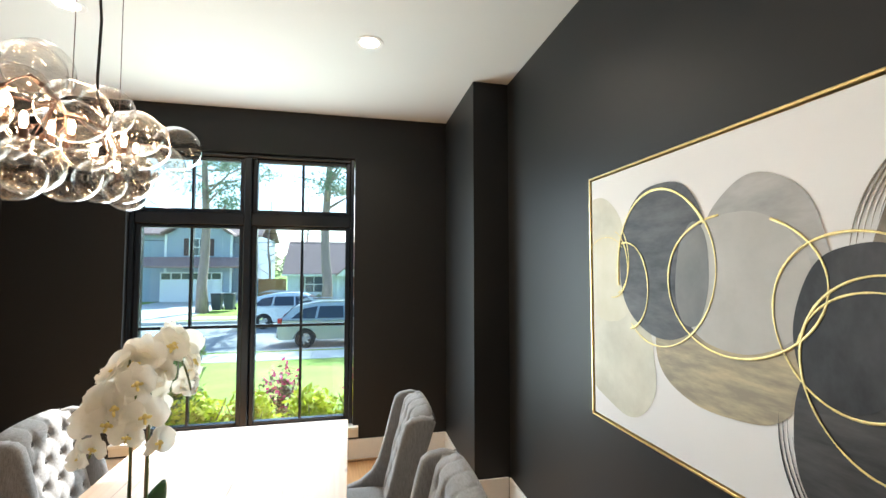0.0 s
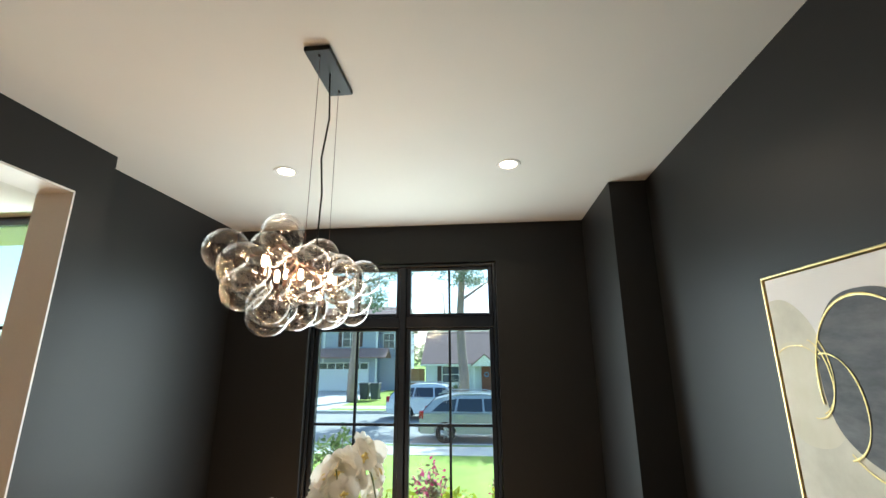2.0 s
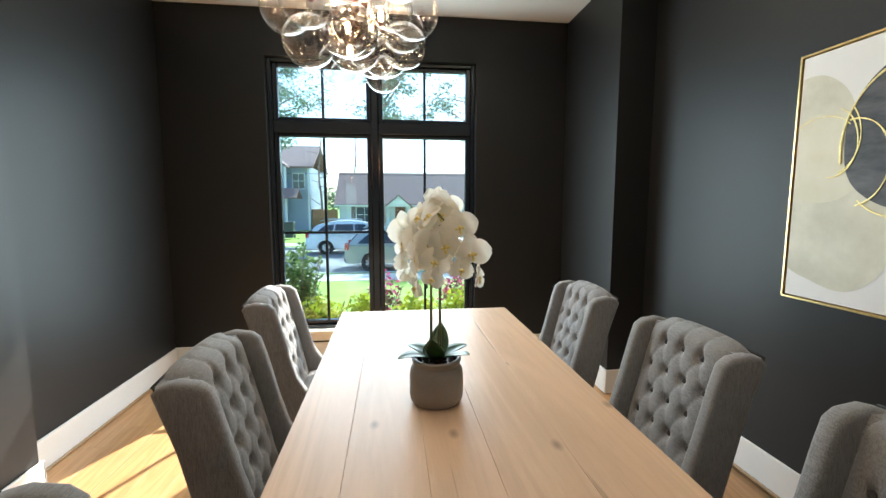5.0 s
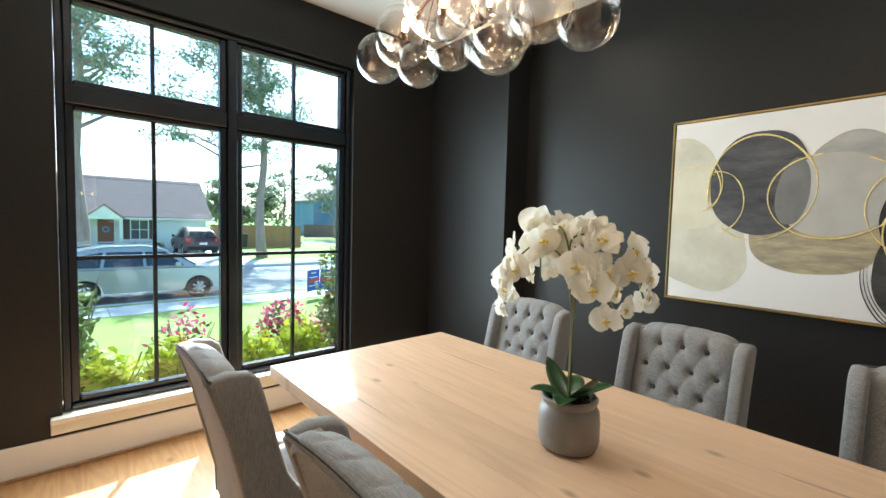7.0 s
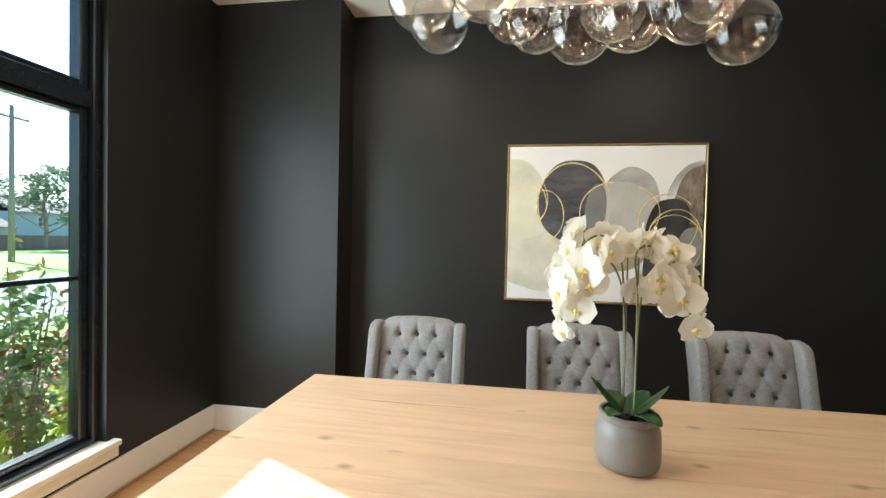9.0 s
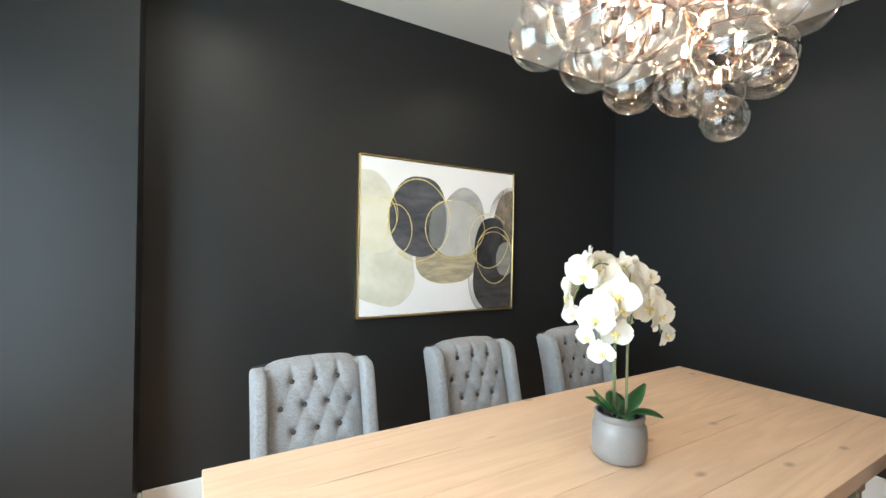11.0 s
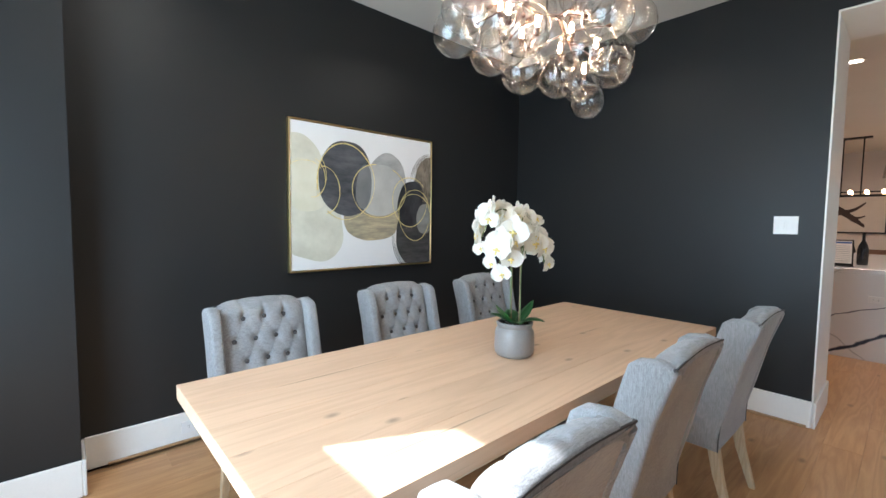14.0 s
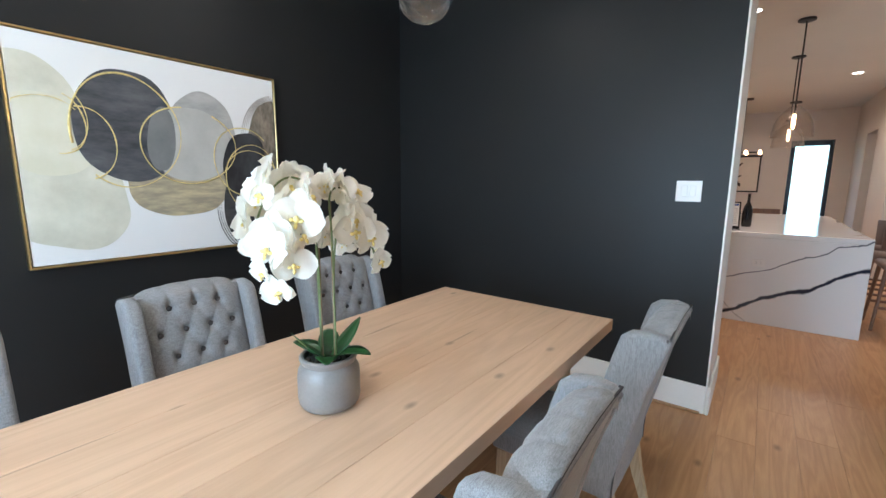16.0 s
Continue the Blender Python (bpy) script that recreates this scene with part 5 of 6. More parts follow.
for k, (x, y) in enumerate(((-2.0, 1.9), (-0.9, 2.1), (-0.2, 2.0), (0.6, 2.1))):
    shrub("flowering_shrub", "plum-leaved shrub with magenta blossom", x, y, (0.40, 0.36, 0.56), 500, 0.04, PLUM, 60 + k, MAGENTA, 800 if k else 300)
shrub("tall_shrub", "tall loose green shrub beside the window", -3.0, 1.25, (0.36, 0.35, 0.85), 2400, 0.04, GREENL, 71)
shrub("copper_shrub", "tall airy shrub with copper and green leaves", -0.5, 1.35, (0.36, 0.36, 1.0), 800, 0.045, GREENL, 72, ORANGE, 320)
shrub("tall_shrub", "loose green shrub by the lawn's edge", -3.9, 2.2, (0.5, 0.5, 0.75), 900, 0.045, GREENL, 73)


def tree(name, label, x, y, height, r0, crown, seed, material, bare=False, lean=0.0, leaf=0.16, count=2600, base=-0.8):
    rnd = random.Random(seed)
    t = thing(name, label, "tree", m=pose(x, y, base))
    pts = [(lean * (k / 8) ** 2 * height + 0.12 * math.sin(k * 1.3 + seed), 0.1 * math.cos(k * 1.7 + seed), -0.1 + height * k / 8) for k in range(9)]
    pts[0] = (0, 0, -0.1)
    part("trunk", tube(pts, [r0 * (1.25 if k == 0 else 1 - 0.085 * k) for k in range(9)], 12), BARKT, t, smooth=180)
    limbs, tips = bmesh.new(), []
    c0, c1, spread = crown
    for k in range(16 if not bare else 20):
        f = c0 + (c1 - c0) * k / 16
        f = min(f, 0.97)
        z = height * f
        i = min(7, int(f * 8))
        s = Vector(pts[i]).lerp(Vector(pts[i + 1]), f * 8 - i)
        a = rnd.uniform(0, 6.28)
        ln = spread * rnd.uniform(0.55, 1.1) * (1.1 - 0.6 * k / 16)
        m1 = s + Vector((math.cos(a), math.sin(a), rnd.uniform(0.2, 0.7))) * ln * 0.5
        m2 = m1 + Vector((math.cos(a + rnd.uniform(-0.7, 0.7)), math.sin(a + rnd.uniform(-0.7, 0.7)), rnd.uniform(0.0, 0.8))) * ln * 0.5
        rr = r0 * 0.32 * (1 - 0.5 * k / 16)
        tube([s, m1, m2], [rr, rr * 0.6, rr * 0.2], 6, limbs)
        tips += [m1.lerp(m2, 0.4), m2]
        for _ in range(4 if bare else 2):
            b = rnd.uniform(0, 6.28)
            m3 = m1 + Vector((math.cos(b), math.sin(b), rnd.uniform(0.1, 0.8))) * ln * rnd.uniform(0.25, 0.5)
            tube([m1, m3], [rr * 0.35, rr * 0.1], 5, limbs)
            tips.append(m3)
    part("limbs", limbs, BARKT, t, smooth=180)
    if not bare:
        bm = bmesh.new()
        for tip in tips:
            q = rnd.uniform(0.55, 1.0) * spread * 0.30
            leaf_cloud(bm, tip, (q * 1.3, q * 1.3, q * 0.75), count // len(tips), leaf, rnd, 0.3)
        part("crown", bm, material, t)
    return t


tree("pine_tree", "tall pine with a bare straight trunk across the street", -2.55, 21.5, 13.5, 0.31, (0.45, 1.0, 3.8), 1, PINEL, count=8000, leaf=0.10)
tree("pine_tree", "leaning pine with a curved limb beyond the street", 4.1, 24.0, 13, 0.25, (0.40, 1.0, 4.0), 2, PINEL, lean=0.03, count=8000, leaf=0.10)
tree("pine_tree", "tall pine trunk by the driveway fence", 5.6, 22.5, 13.5, 0.27, (0.46, 1.0, 3.8), 3, PINEL, count=8000, leaf=0.10)
tree("street_tree", "tall pine beside the neighbouring lawn", -9.5, 23, 13.5, 0.3, (0.40, 1.0, 4.2), 4, PINEL, count=8000, leaf=0.10)
tree("bare_tree", "slender leafless tree beside the cottage", -7.9, 34, 8.5, 0.12, (0.25, 1.0, 2.4), 5, PINEL, bare=True)
tree("bare_tree", "slender leafless tree behind the cottage", -5.4, 40, 9.5, 0.14, (0.25, 1.0, 2.6), 6, PINEL, bare=True)
for k, (x, y, h, sp) in enumerate(((10, 46, 5.5, 3.0), (15, 52, 6, 3.2), (23, 47, 9, 4.8), (31, 56, 8, 4.5), (38, 50, 9, 5), (-20, 60, 10, 5), (-30, 55, 10, 5), (27, 75, 10, 5.5), (45, 70, 10, 6), (18, 80, 8, 5))):
    tree("broad_tree", "distant rounded olive-green tree", x, y, h, 0.25, (0.22, 1.0, sp), 20 + k, OLIVE, count=1700, leaf=0.28)
far_wood = bmesh.new()
rnd = random.Random(77)
for k in range(46):
    x = -190 + k * 8.6
    leaf_cloud(far_wood, (x, 140 + rnd.uniform(-8, 8), 2.6), (6.5, 4, 3.6 + rnd.uniform(0, 2.5)), 240, 0.75, rnd, 0.4)
tagged(part("distant_woods", far_wood, OLIVE), "hazy line of distant woods", "woods", kind="stuff")

# ---- houses ----
SIDING = mat("white_brick_paint", (0.62, 0.66, 0.70), 0.8, var=0.06, scale=4, bump=0.25, fine=14)
ROOF = mat("brown_shingles", (0.29, 0.19, 0.18), 0.9, var=0.25, scale=4, bump=0.6, fine=16, stretch=(1, 2, 2))
TRIMW = mat("house_white_trim", (0.75, 0.76, 0.78), 0.6, var=0.03)
BLUE = mat("blue_siding", (0.14, 0.27, 0.44), 0.7, var=0.08, scale=3, bump=0.3, fine=10, stretch=(0.1, 0.1, 6))
GREYS = mat("grey_blue_siding", (0.33, 0.38, 0.47), 0.7, var=0.08, scale=3, bump=0.3, fine=10, stretch=(0.1, 0.1, 6))
CEDAR = wood("cedar_fence", (0.48, 0.25, 0.12), (0.34, 0.16, 0.07), 'z', 6, 0.8, 0.3)
REDDOOR = mat("brown_door_paint", (0.22, 0.07, 0.04), 0.5, var=0.1)
SHUT = mat("dark_shutter", (0.07, 0.035, 0.035), 0.6, var=0.1)
DARKG = mat("dark_house_glass", (0.05, 0.07, 0.09), 0.08, var=0.2, scale=1.5, bump=0)


def gable(bm, x0, x1, y0, y1, z, h, over=0.35, thick=0.16, axis='x'):
    """A pitched roof slab whose ridge runs along the axis."""
    if axis == 'x':
        ym = (y0 + y1) / 2
        sec = [(y0 - over, z), (ym, z + h), (y1 + over, z), (y1 + over, z - thick), (ym, z + h - thick), (y0 - over, z - thick)]
        ends = [[bm.verts.new((x, a, b)) for a, b in sec] for x in (x0 - over, x1 + over)]
    else:
        xm = (x0 + x1) / 2
        sec = [(x0 - over, z), (xm, z + h), (x1 + over, z), (x1 + over, z - thick), (xm, z + h - thick), (x0 - over, z - thick)]
        ends = [[bm.verts.new((a, y, b)) for a, b in sec] for y in (y0 - over, y1 + over)]
    for k in range(6):
        j = (k + 1) % 6
        bm.faces.new((ends[0][k], ends[0][j], ends[1][j], ends[1][k]))
    for e in ends:
        bm.faces.new((e[0], e[1], e[4], e[5]))
        bm.faces.new((e[1], e[2], e[3], e[4]))
    return bm


def gable_end(bm, a0, a1, y0, y1, z, h):
    vs = [[bm.verts.new(p) for p in ((a0, y, z), (a1, y, z), ((a0 + a1) / 2, y, z + h))] for y in (y0, y1)]
    bm.faces.new(vs[0])
    bm.faces.new(vs[1])
    for k in range(3):
        bm.faces.new((vs[0][k], vs[0][(k + 1) % 3], vs[1][(k + 1) % 3], vs[1][k]))


def house_window(house, x, y, z, w, h, shutters=False, bars=1):
    wn_ = part("window", boxes((x - w / 2 - 0.06, y - 0.06, z - 0.06, x + w / 2 + 0.06, y + 0.01, z), (x - w / 2 - 0.06, y - 0.06, z + h, x + w / 2 + 0.06, y + 0.01, z + h + 0.07),
                               (x - w / 2 - 0.06, y - 0.05, z, x - w / 2, y + 0.01, z + h), (x + w / 2, y - 0.05, z, x + w / 2 + 0.06, y + 0.01, z + h),
                               *[(x - w / 2 + w * (k + 1) / (bars + 1) - 0.02, y - 0.045, z, x - w / 2 + w * (k + 1) / (bars + 1) + 0.02, y + 0.0, z + h) for k in range(bars)],
                               (x - w / 2, y - 0.042, z + h / 2 - 0.02, x + w / 2, y + 0.0, z + h / 2 + 0.02)), TRIMW, house)
    part("pane", boxes((x - w / 2, y - 0.02, z, x + w / 2, y - 0.005, z + h)), DARKG, wn_)
    if shutters:
        for s in (-1, 1):
            part("shutter", boxes((x + s * (w / 2 + 0.24) - 0.17, y - 0.05, z - 0.03, x + s * (w / 2 + 0.24) + 0.17, y - 0.002, z + h + 0.05)), SHUT, house)


HG = -0.8
cot = thing("cottage", "single-storey white brick cottage with a brown shingle roof", "house", m=pose(0, 0, HG))
part("wall", boxes((-6.0, 31, 0, 4.5, 38, 2.2)), SIDING, cot)
bm = bmesh.new()
gable(bm, -6.0, 4.5, 31, 38, 2.2, 2.75)
part("roof", bm, ROOF, cot, "brown shingle roof")
bm = bmesh.new()
for x0, x1 in ((-6.0, -5.9), (4.4, 4.5)):
    vs = [[bm.verts.new(p) for p in ((x, 31, 2.2), (x, 38, 2.2), (x, 34.5, 4.75))] for x in (x0, x1)]
    bm.faces.new(vs[0]), bm.faces.new(vs[1])
    for k in range(3):
        bm.faces.new((vs[0][k], vs[0][(k + 1) % 3], vs[1][(k + 1) % 3], vs[1][k]))
part("gable_wall", bm, SIDING, cot)
part("gutter", boxes((-6.35, 30.55, 2.02, 4.85, 30.66, 2.14)), TRIMW, cot)
bm = bmesh.new()
gable(bm, -2.2, -0.4, 29.3, 31.5, 2.1, 0.85, 0.12, 0.12, 'y')
part("porch_roof", bm, ROOF, cot)
bm = bmesh.new()
gable_end(bm, -2.25, -0.35, 29.22, 29.32, 2.0, 0.82)
part("porch_gable", bm, TRIMW, cot, "white porch gable")
for x in (-2.1, -0.5):
    part("porch_post", boxes((x - 0.07, 29.3, 0, x + 0.07, 29.44, 2.0)), TRIMW, cot)
dr = part("front_door", boxes((-1.55, 30.95, 0.08, -0.75, 30.99, 1.98)), REDDOOR, cot, "red-brown front door")
part("wreath", tube([(-1.15 + 0.16 * math.cos(a), 30.93, 1.35 + 0.16 * math.sin(a)) for a in [k * math.pi / 6 for k in range(12)]], 0.05, 6, None, True), BLUE, dr)
house_window(cot, -4.0, 31, 0.75, 1.3, 1.2, True)
house_window(cot, 0.6, 31, 0.75, 0.9, 1.2, True)
for k, x in enumerate((-5.5, -4.9, -4.3, -3.6, -3.0, 0.2, 0.9, 1.6)):
    bm = bmesh.new()
    leaf_cloud(bm, (x, 30.3, HG + 0.3), (0.38, 0.3, 0.36), 160, 0.08, random.Random(300 + k), 0.5)
    tagged(part("foundation_shrub", bm, GREENL), "clipped green shrub under the cottage windows", "shrub", "shrubs at the cottage")

big = thing("two_storey_house", "grey-blue two-storey house with white trim and a garage", "house", m=pose(0, 0, HG))
part("wall", boxes((-18.5, 33, 0, -8.6, 41, 5.3)), GREYS, big)
bm = bmesh.new()
gable(bm, -18.5, -8.6, 33, 41, 5.3, 2.2, axis='x')
gable(bm, -14.8, -10.4, 31.6, 36, 5.3, 1.6, 0.3, 0.16, 'y')
part("roof", bm, ROOF, big)
part("bay_wall", boxes((-14.8, 31.9, 0, -10.4, 32.999, 5.3)), GREYS, big)
bm = bmesh.new()
gable_end(bm, -14.8, -10.4, 31.85, 31.95, 5.2, 1.5)
part("bay_gable", bm, GREYS, big)
bm = bmesh.new()
gable(bm, -16.0, -9.4, 30.6, 32.2, 2.75, 0.7, 0.25, 0.12, 'x')
part("garage_roof", bm, ROOF, big)
house_window(big, -12.6, 31.9, 3.6, 1.3, 1.25, True)
house_window(big, -9.5, 33, 3.5, 0.9, 1.2)
gd = part("garage_door", boxes((-15.2, 31.8, 0.05, -10.9, 31.88, 2.3)), TRIMW, big, "white panelled garage door")
for r in range(4):
    for c in range(6):
        part("door_panel", boxes((-15.1 + c * 0.7, 31.77, 0.12 + r * 0.55, -14.5 + c * 0.7, 31.8, 0.57 + r * 0.55)), TRIMW if r < 3 else DARKG, gd)
for x in (-14.9, -10.3, -18.4, -8.7):
    part("corner_board", boxes((x - 0.08, 31.84 if x in (-14.9, -10.3) else 32.95, 0, x + 0.08, 31.9 if x in (-14.9, -10.3) else 33.0, 5.2)), TRIMW, big)

bh = thing("blue_house", "distant blue two-storey house with a shingle roof", "house", m=pose(28, 56, HG))
part("wall", boxes((-4.0, 0, 0, 4.0, 8, 5.2)), BLUE, bh)
bm = bmesh.new()
gable(bm, -4.0, 4.0, 0, 8, 5.2, 2.4, axis='y')
gable(bm, 2.6, 10, -1.5, 5, 2.6, 1.5, axis='x')
part("roof", bm, ROOF, bh)
bm = bmesh.new()
gable_end(bm, -4.0, 4.0, -0.02, 0.05, 5.1, 2.3)
part("gable_wall", bm, BLUE, bh)
part("wing", boxes((4.001, -1.0, 0, 10, 5, 2.6)), GREYS, bh)
for x in (-2.2, 0.0, 2.2):
    house_window(bh, x, 0, 3.5, 0.9, 1.3)
teal = thing("teal_house", "distant pale teal house behind trees", "house", m=pose(46, 58, HG))
part("wall", boxes((-5, 0, 0, 5, 8, 4.6)), GREYS, teal)
bm = bmesh.new()
gable(bm, -5, 5, 0, 8, 4.6, 1.8)
part("roof", bm, ROOF, teal)
house_window(teal, -2, 0, 2.8, 1.1, 1.2)
house_window(teal, 2, 0, 2.8, 1.1, 1.2)


def fence(x0, x1, y, z0, h, label, material, board_w=0.14):
    f = thing("fence", label, "fence", m=pose(x0, y, z0))
    n = int((x1 - x0) / (board_w + 0.006))
    me = mesh_of(boxes((0, -0.01, 0, board_w, 0.01, h), bevel=0.003), "board", material)
    for k in range(n):
        b = new("board", me)
        b.parent, b.location = f, (k * (board_w + 0.006), 0, 0.02 * math.sin(k * 1.7))
    part("rail", boxes((0, 0.011, 0.3, x1 - x0, 0.05, 0.39), (0, 0.011, h - 0.4, x1 - x0, 0.05, h - 0.31)), material, f)
    return f


fence(4.9, 11.9, 31.5, HG, 1.75, "orange-brown cedar board fence beside the cottage", CEDAR)
fence(-9.2, -6.4, 33.5, HG, 1.75, "orange-brown cedar board fence between the houses", CEDAR)
DARKF = wood("weathered_fence", (0.24, 0.165, 0.15), (0.15, 0.10, 0.095), 'z', 6, 0.85, 0.3)
fence(20, 42, 50, HG, 1.7, "weathered brown board fence before the blue house", DARKF, 0.28)
structure("side_road", boxes((12, 36, -0.9, 80, 44, -0.765)), ASPH, "sunlit side street")
for x, c, lab in ((6.2, (0.03, 0.10, 0.06), "dark green wheeled bin by the fence"), (7.0, (0.05, 0.03, 0.035), "dark brown wheeled bin by the fence"), (-9.0, (0.05, 0.06, 0.07), "dark grey wheeled bin at the driveway"), (-8.3, (0.05, 0.06, 0.07), "dark grey wheeled bin at the driveway")):
    b = thing("wheeled_bin", lab, "bin", m=pose(x, 31.0 if x > 0 else 24, HG + 0.035))
    mm = mat("bin_plastic", c, 0.5, var=0.1)
    bm = boxes((-0.29, -0.33, 0.05, 0.29, 0.33, 0.98), bevel=0.03)
    for v in bm.verts:
        if v.co.z < 0.3:
            v.co.x *= 0.8
            v.co.y *= 0.8
    part("bin_body", bm, mm, b)
    part("lid", boxes((-0.31, -0.37, 0.982, 0.31, 0.35, 1.05), bevel=0.02), mm, b)
    for s in (-1, 1):
        w = part("wheel", lathe([(0, -0.03), (0.1, -0.03), (0.1, 0.03), (0, 0.03)], 16), BLACKMETAL, b)
        w.matrix_basis = pose(s * 0.25, 0.30, 0.101, 0, 90, 0)

# ---- cars ----
CGLASS = mat("car_glass", (0.03, 0.04, 0.06), 0.05, var=0.1, scale=1, bump=0)
RUBBER = mat("tyre_rubber", (0.02, 0.02, 0.02), 0.85, var=0.2)
ALLOY = mat("alloy_rim", (0.55, 0.55, 0.56), 0.3, 0.9, var=0.1)
REDL = mat("red_tail_lamp", (0.45, 0.02, 0.03), 0.2, var=0.1)
CLEARL = mat("clear_head_lamp", (0.6, 0.62, 0.65), 0.1, var=0.05)


def car(label, paint, m, L=4.6, W=1.82, H=1.62, wb=2.72):
    """A parked family SUV; local +x is its front, z = 0 the road."""
    c = thing("car", label, "car", m=m)
    f, r = wb / 2, -wb / 2
    nose, tail = f + 0.92, r - 0.93
    low = [(tail + 0.05, 0.32), (tail, 0.55), (tail + 0.03, 0.85), (tail + 0.14, 1.02), (0.9, 1.00), (f + 0.05, 0.98), (f + 0.55, 0.90), (nose - 0.08, 0.78), (nose, 0.58), (nose - 0.04, 0.30)]

    def arch(cx):
        return [(cx + 0.40 * math.cos(a), 0.30 + 0.41 * math.sin(a)) for a in [math.pi * k / 10 for k in range(11)]]
    outline = low + arch(f) + arch(r)
    bm = bmesh.new()
    a = [bm.verts.new((x, -W / 2 + (0.10 if z > 0.88 else 0.0) + (0.05 if z < 0.4 else 0), z)) for x, z in outline]
    b = [bm.verts.new((x, W / 2 - (0.10 if z > 0.88 else 0.0) - (0.05 if z < 0.4 else 0), z)) for x, z in outline]
    bm.faces.new(a)
    bm.faces.new(b[::-1])
    n = len(outline)
    for k in range(n):
        bm.faces.new((a[k], a[(k + 1) % n], b[(k + 1) % n], b[k]))
    bmesh.ops.recalc_face_normals(bm, faces=bm.faces[:])
    sill = [e for e in bm.edges if abs(e.verts[0].co.y - e.verts[1].co.y) < 0.2 and (e.verts[0].co.z + e.verts[1].co.z) / 2 > 0.72]
    bmesh.ops.bevel(bm, geom=sill, offset=0.05, segments=3, affect='EDGES')
    part("body", bm, paint, c, smooth=35)
    # cabin: roof skin and pillars
    base = [(tail + 0.12, 0.99), (f - 0.02, 0.97)]
    roof = [(tail + 0.50, H - 0.20), (r + 0.45, H - 0.02), (0.0, H), (0.55, H - 0.11)]
    prof = [base[0]] + roof + [base[1]]
    bm = bmesh.new()
    a = [bm.verts.new((x, -(W / 2 - 0.09 - (0.17 if z > 1.2 else 0)), z)) for x, z in prof]
    b = [bm.verts.new((x, (W / 2 - 0.09 - (0.17 if z > 1.2 else 0)), z)) for x, z in prof]
    bm.faces.new(a), bm.faces.new(b[::-1])
    for k in range(len(prof)):
        bm.faces.new((a[k], a[(k + 1) % len(prof)], b[(k + 1) % len(prof)], b[k]))
    bmesh.ops.recalc_face_normals(bm, faces=bm.faces[:])
    bmesh.ops.bevel(bm, geom=[e for e in bm.edges if min(v.co.z for v in e.verts) > 1.2], offset=0.05, segments=3, affect='EDGES')
    part("cabin", bm, paint, c, smooth=40)
    # side windows, windscreen, rear glass
    for s in (-1, 1):
        for x0, x1, u0, u1 in ((tail + 0.45, r + 0.32, tail + 0.85, r + 0.40), (r + 0.40, -0.05, r + 0.48, -0.06), (0.03, 0.98, 0.0, 0.50)):
            bm = bmesh.new()
            yb, yt = s * (W / 2 - 0.078), s * (W / 2 - 0.212)
            q = [(x0, yb, 1.04), (x1, yb, 1.03), (u1, yt, H - 0.17), (u0, yt, H - 0.17 - (0.08 if u0 < r else 0))]
            v0 = [bm.verts.new(p) for p in q]
            v1 = [bm.verts.new((p[0], p[1] - s * 0.03, p[2])) for p in q]
            bm.faces.new(v0), bm.faces.new(v1)
            for k in range(4):
                bm.faces.new((v0[k], v0[(k + 1) % 4], v1[(k + 1) % 4], v1[k]))
            part("side_window", bm, CGLASS, c)
        part("roof_rail", tube([(r - 0.25, s * (W / 2 - 0.30), H - 0.02), (r, s * (W / 2 - 0.30), H + 0.05), (0.1, s * (W / 2 - 0.30), H + 0.05), (0.35, s * (W / 2 - 0.30), H - 0.02)], 0.018, 6), ALLOY, c)
        part("door_mirror", boxes((0.72, s * (W / 2 + 0.10) - 0.09, 1.0, 0.86, s * (W / 2 + 0.10) + 0.06, 1.15), bevel=0.03), paint, c)
        part("tail_lamp", boxes((tail + 0.0, s * (W / 2 - 0.16) - 0.12, 0.78, tail + 0.16, s * (W / 2 - 0.16) + 0.13, 1.05), bevel=0.02), REDL, c)
        part("head_lamp", boxes((nose - 0.34, s * (W / 2 - 0.22) - 0.16, 0.66, nose - 0.06, s * (W / 2 - 0.22) + 0.16, 0.80), bevel=0.03), CLEARL, c)
        for x in (r + 0.45, 0.35):
            part("door_handle", boxes((x, s * (W / 2 + 0.003) - 0.012, 0.86, x + 0.2, s * (W / 2 + 0.003) + 0.012, 0.89)), ALLOY, c)
        for x in (r, f):
            w = part("wheel", lathe([(0.19, -0.10), (0.30, -0.11), (0.34, -0.07), (0.34, 0.07), (0.30, 0.11), (0.19, 0.10)], 28), RUBBER, c, smooth=40)
            w.matrix_basis = pose(x, s * (W / 2 - 0.12), 0.341, 90, 0, 0)
            bm = lathe([(0, -0.05), (0.06, -0.06), (0.06, 0.06), (0, 0.05)], 16)
            for k in range(7):
                aa = 2 * math.pi * k / 7
                p, q = Vector((0.05 * math.cos(aa), 0.05 * math.sin(aa), 0)), Vector((0.215 * math.cos(aa), 0.215 * math.sin(aa), 0))
                tube([p, q], [0.035, 0.026], 6, bm)
            tube([(0.215 * math.cos(t), 0.215 * math.sin(t), 0) for t in [k * math.pi / 12 for k in range(24)]], 0.022, 6, bm, True)
            rim = part("rim", bm, ALLOY, w, smooth=40)
            rim.location = (0, 0, s * -0.07)
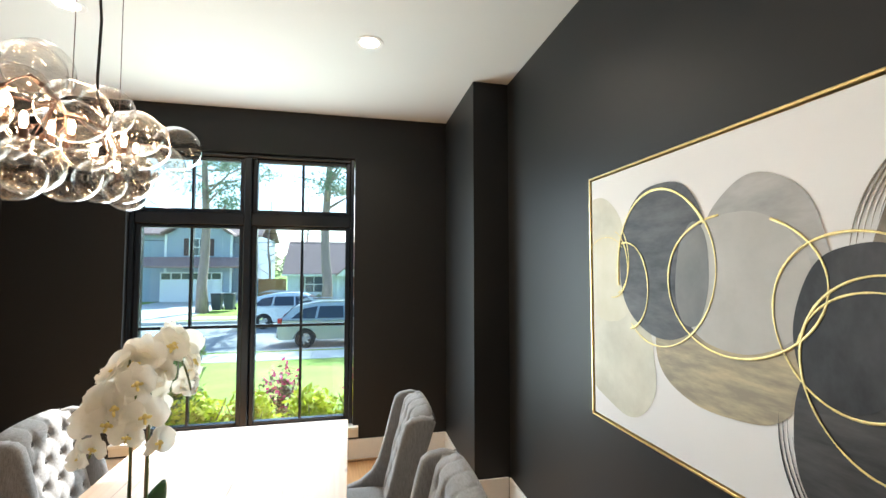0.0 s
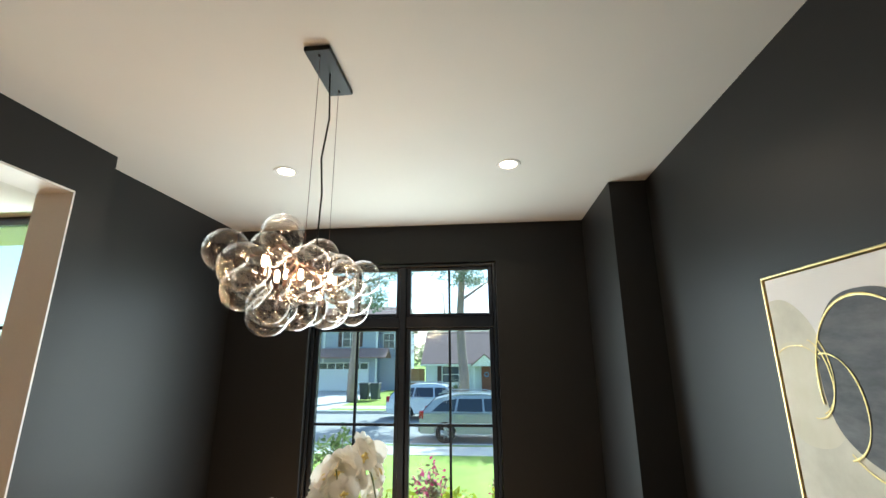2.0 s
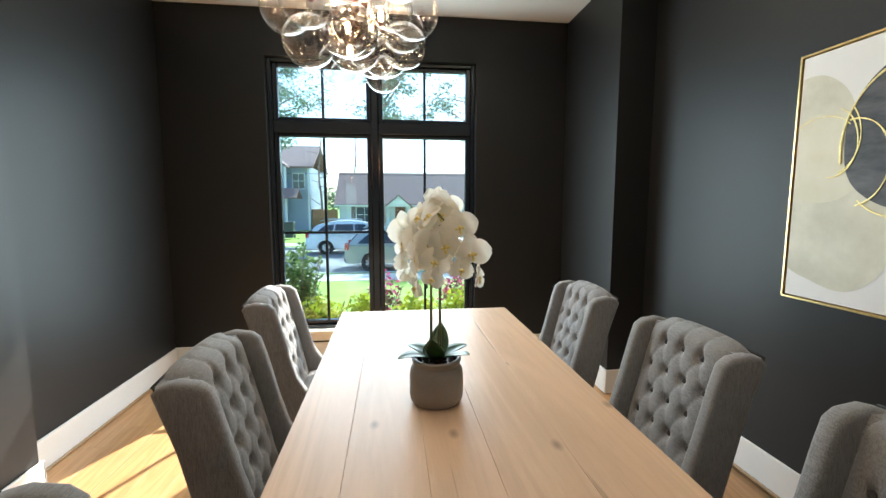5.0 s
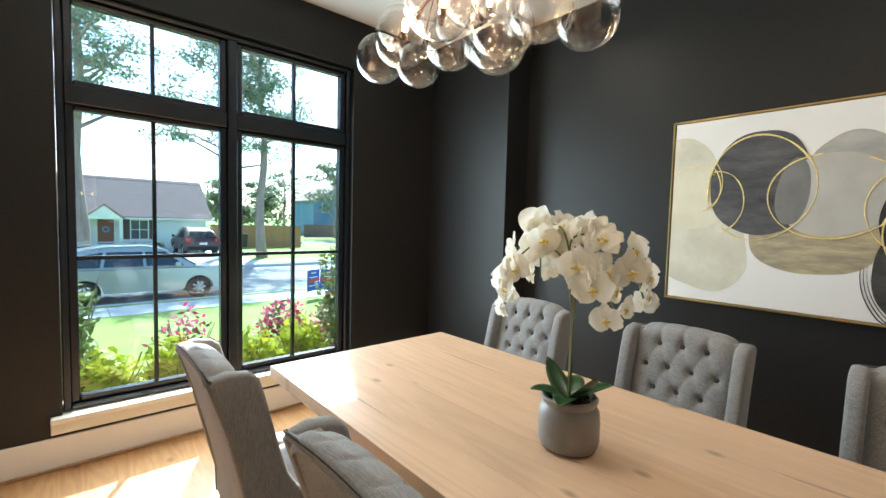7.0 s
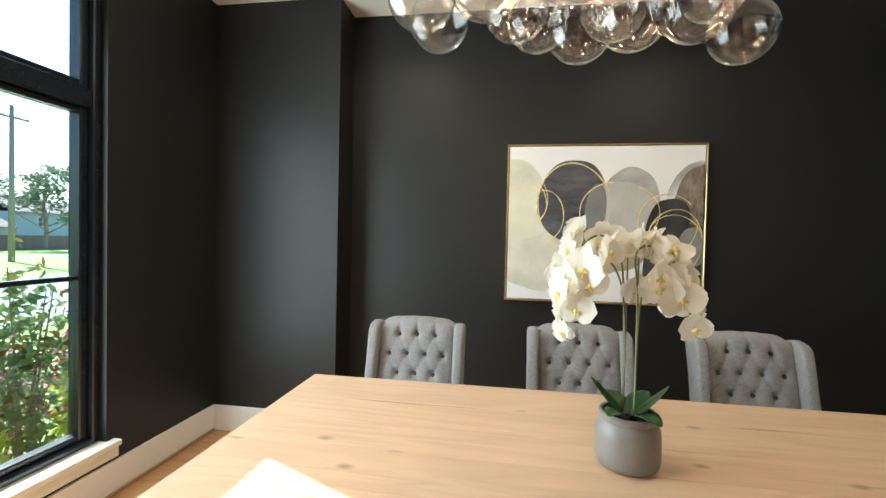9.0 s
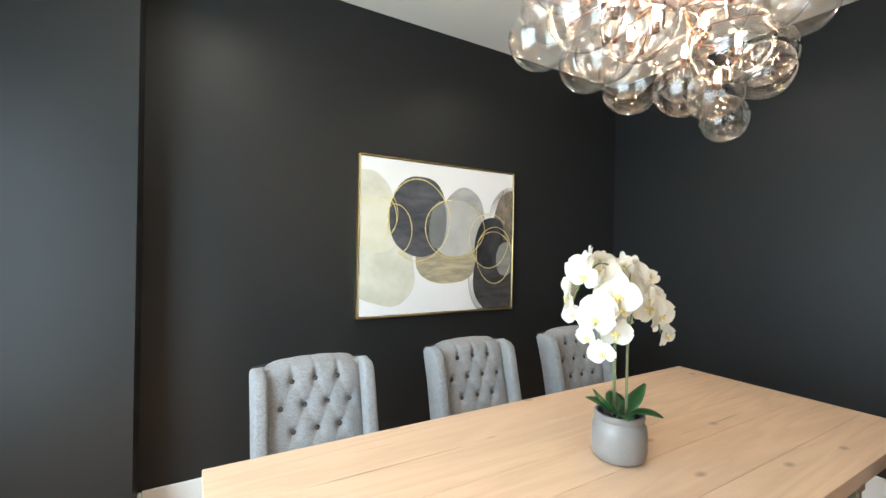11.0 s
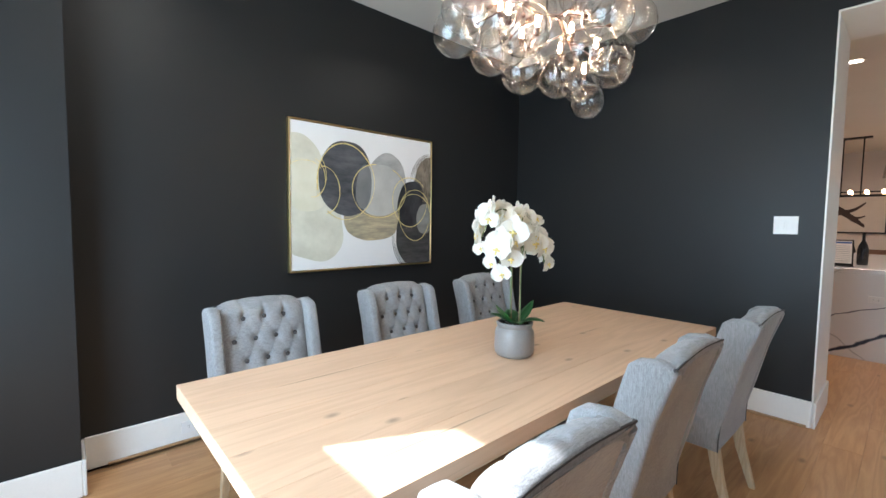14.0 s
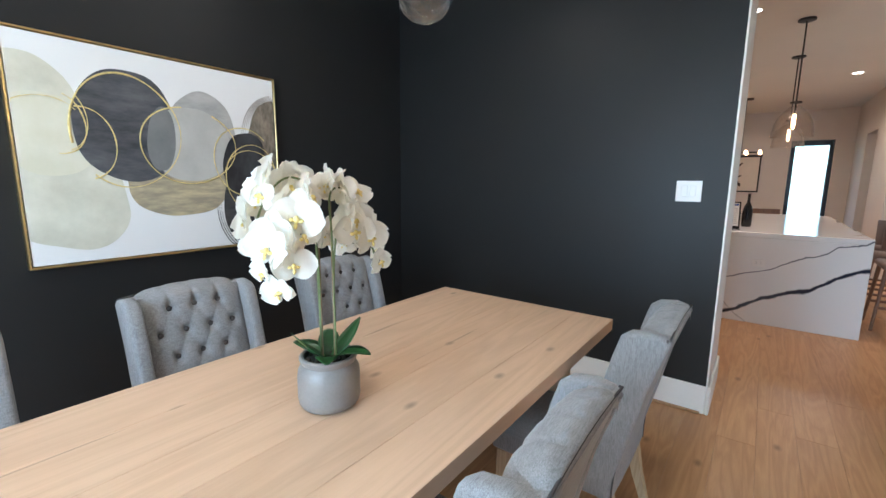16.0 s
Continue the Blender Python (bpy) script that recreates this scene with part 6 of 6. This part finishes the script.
    for (x0, z0), (x1, z1), yy in (((tail + 0.17, 1.06), (tail + 0.45, H - 0.26), 0), ((f - 0.06, 1.02), (0.61, H - 0.16), 0)):
        bm = bmesh.new()
        d = -0.02 if x0 < 0 else 0.02
        q = [(x0, -(W / 2 - 0.2), z0), (x0, W / 2 - 0.2, z0), (x1, W / 2 - 0.31, z1), (x1, -(W / 2 - 0.31), z1)]
        v0 = [bm.verts.new((p[0] + d, p[1], p[2] + 0.02)) for p in q]
        v1 = [bm.verts.new((p[0] - d, p[1], p[2] - 0.02)) for p in q]
        bm.faces.new(v0), bm.faces.new(v1)
        for k in range(4):
            bm.faces.new((v0[k], v0[(k + 1) % 4], v1[(k + 1) % 4], v1[k]))
        part("rear_window" if x0 < 0 else "windscreen", bm, CGLASS, c)
    part("bumper", boxes((tail - 0.03, -W / 2 + 0.12, 0.36, tail + 0.1, W / 2 - 0.12, 0.56), bevel=0.03), BLACKMETAL, c)
    part("number_plate", boxes((tail - 0.035, -0.2, 0.66, tail - 0.005, 0.2, 0.78)), PLASTIC, c)
    return c


SILVER = mat("silver_car_paint", (0.42, 0.43, 0.44), 0.28, 0.55, var=0.03, bump=0)
WHITEP = mat("white_car_paint", (0.62, 0.66, 0.72), 0.25, 0.2, var=0.03, bump=0)
MAROON = mat("maroon_car_paint", (0.10, 0.05, 0.055), 0.3, 0.3, var=0.05, bump=0)
car("silver family SUV parked at the near kerb", SILVER, pose(-1.33, 11.75, ST) @ Matrix.Scale(0.95, 4))
car("pale SUV parked across the street", WHITEP, pose(-3.6, 17.0, ST) @ Matrix.Scale(0.97, 4))
car("dark red SUV in the cottage driveway, seen from behind", MAROON, pose(2.9, 26.5, -0.77, 0, 0, 90))

# ---- pole, wires, yard signs ----
POLE = wood("grey_pole_wood", (0.30, 0.26, 0.23), (0.20, 0.17, 0.15), 'z', 8, 0.9, 0.1)
up = thing("utility_pole", "grey wooden utility pole with a crossarm", "utility pole", m=pose(22.0, 32.5, HG))
part("pole", tube([(0, 0, -0.1), (0, 0, 11.0)], [0.2, 0.13], 12), POLE, up, smooth=180)
part("crossarm", boxes((-1.1, -0.06, 10.1, 1.1, 0.06, 10.25)), POLE, up)
for dx in (-1.0, -0.5, 0.5, 1.0):
    ins = part("insulator", lathe([(0, 0), (0.05, 0), (0.06, 0.06), (0.03, 0.16), (0, 0.16)], 10), TRIMW, up)
    ins.location = (dx, 0, 10.25)
for k, z in enumerate((4.6, 5.4)):
    pts = [(-60 + i * 11, 33 + k * 0.4, HG + z + 0.0006 * (i * 11 - 82 + 0) ** 2 * 0.2) for i in range(16)]
    tagged(part("overhead_wire", tube(pts, 0.022, 5), BLACKMETAL), "thin black overhead wire along the street", "wire")
SB = mat("sign_blue", (0.03, 0.08, 0.42), 0.5, var=0.05)
SR = mat("sign_red", (0.55, 0.05, 0.06), 0.5, var=0.05)
for x, y, rz, lab in ((2.35, 8.35, 28, "blue, red and white yard sign on thin legs"), (2.75, 8.25, -8, "tilted blue, red and white yard sign")):
    sg = thing("yard_sign", lab, "sign", "yard signs", pose(x, y, ground_z(y), 0, 4 if rz < 0 else 0, rz))
    part("sign_panel", boxes((-0.27, -0.006, 0.22, 0.27, 0.006, 0.82), bevel=0.002), SB, sg)
    part("stripe", boxes((-0.25, -0.009, 0.46, 0.25, -0.0062, 0.57)), SR, sg)
    for zz, w in ((0.36, 0.2), (0.60, 0.18), (0.72, 0.12)):
        part("letter_bar", boxes((-w, -0.009, zz, w, -0.0062, zz + 0.025)), PLASTIC, sg)
    for dx in (-0.2, 0.2):
        part("wire_leg", tube([(dx, 0.012, -0.1), (dx, 0.012, 0.6)], 0.006, 6), BLACKMETAL, sg)

# ---- oak floor: planks near the walk as parts, the rest joined ----
floor = structure("floor", boxes((-8.2, -15.0, -0.3, 0.2, -0.56, -0.016), (-4.022, -0.56, -0.3, 0.2, 0.24, -0.016)), SHOE, "wide natural oak plank floor")
rnd = random.Random(21)
PWID, LENS = 0.185, (1.5, 1.85, 2.2)
plank_meshes = {ln: mesh_of(boxes((-PWID / 2 + 0.0003, -ln / 2 + 0.0003, -0.015, PWID / 2 - 0.0003, ln / 2 - 0.0003, 0.0), bevel=0.0007), "plank", OAK) for ln in LENS}
rest = bmesh.new()
placed = 0
x = -7.95
while x < 0.0:
    y = -14.9 + rnd.uniform(0, 1.2)
    while y < -0.1:
        ln = LENS[rnd.randrange(3)]
        cy = y + ln / 2
        top = 0.235 if x > -3.9 else -0.6
        if cy + ln / 2 > top:
            y2 = top
            if y2 - y > 0.05:
                box(rest, x - PWID / 2 + 0.0003, y, -0.015, x + PWID / 2 - 0.0003, y2, -0.0002)
            break
        if placed < 290 and x > -5.2 and cy > -9:
            ob = new("plank", plank_meshes[ln])
            ob.location, ob.parent = (x, cy, 0), floor
            placed += 1
        else:
            box(rest, x - PWID / 2 + 0.0003, y + 0.0003, -0.015, x + PWID / 2 - 0.0003, y + ln - 0.0003, 0.0)
        y += ln
    x += PWID
far = part("plank_rest", rest, OAK, floor)
tagged(far, kind="stuff")
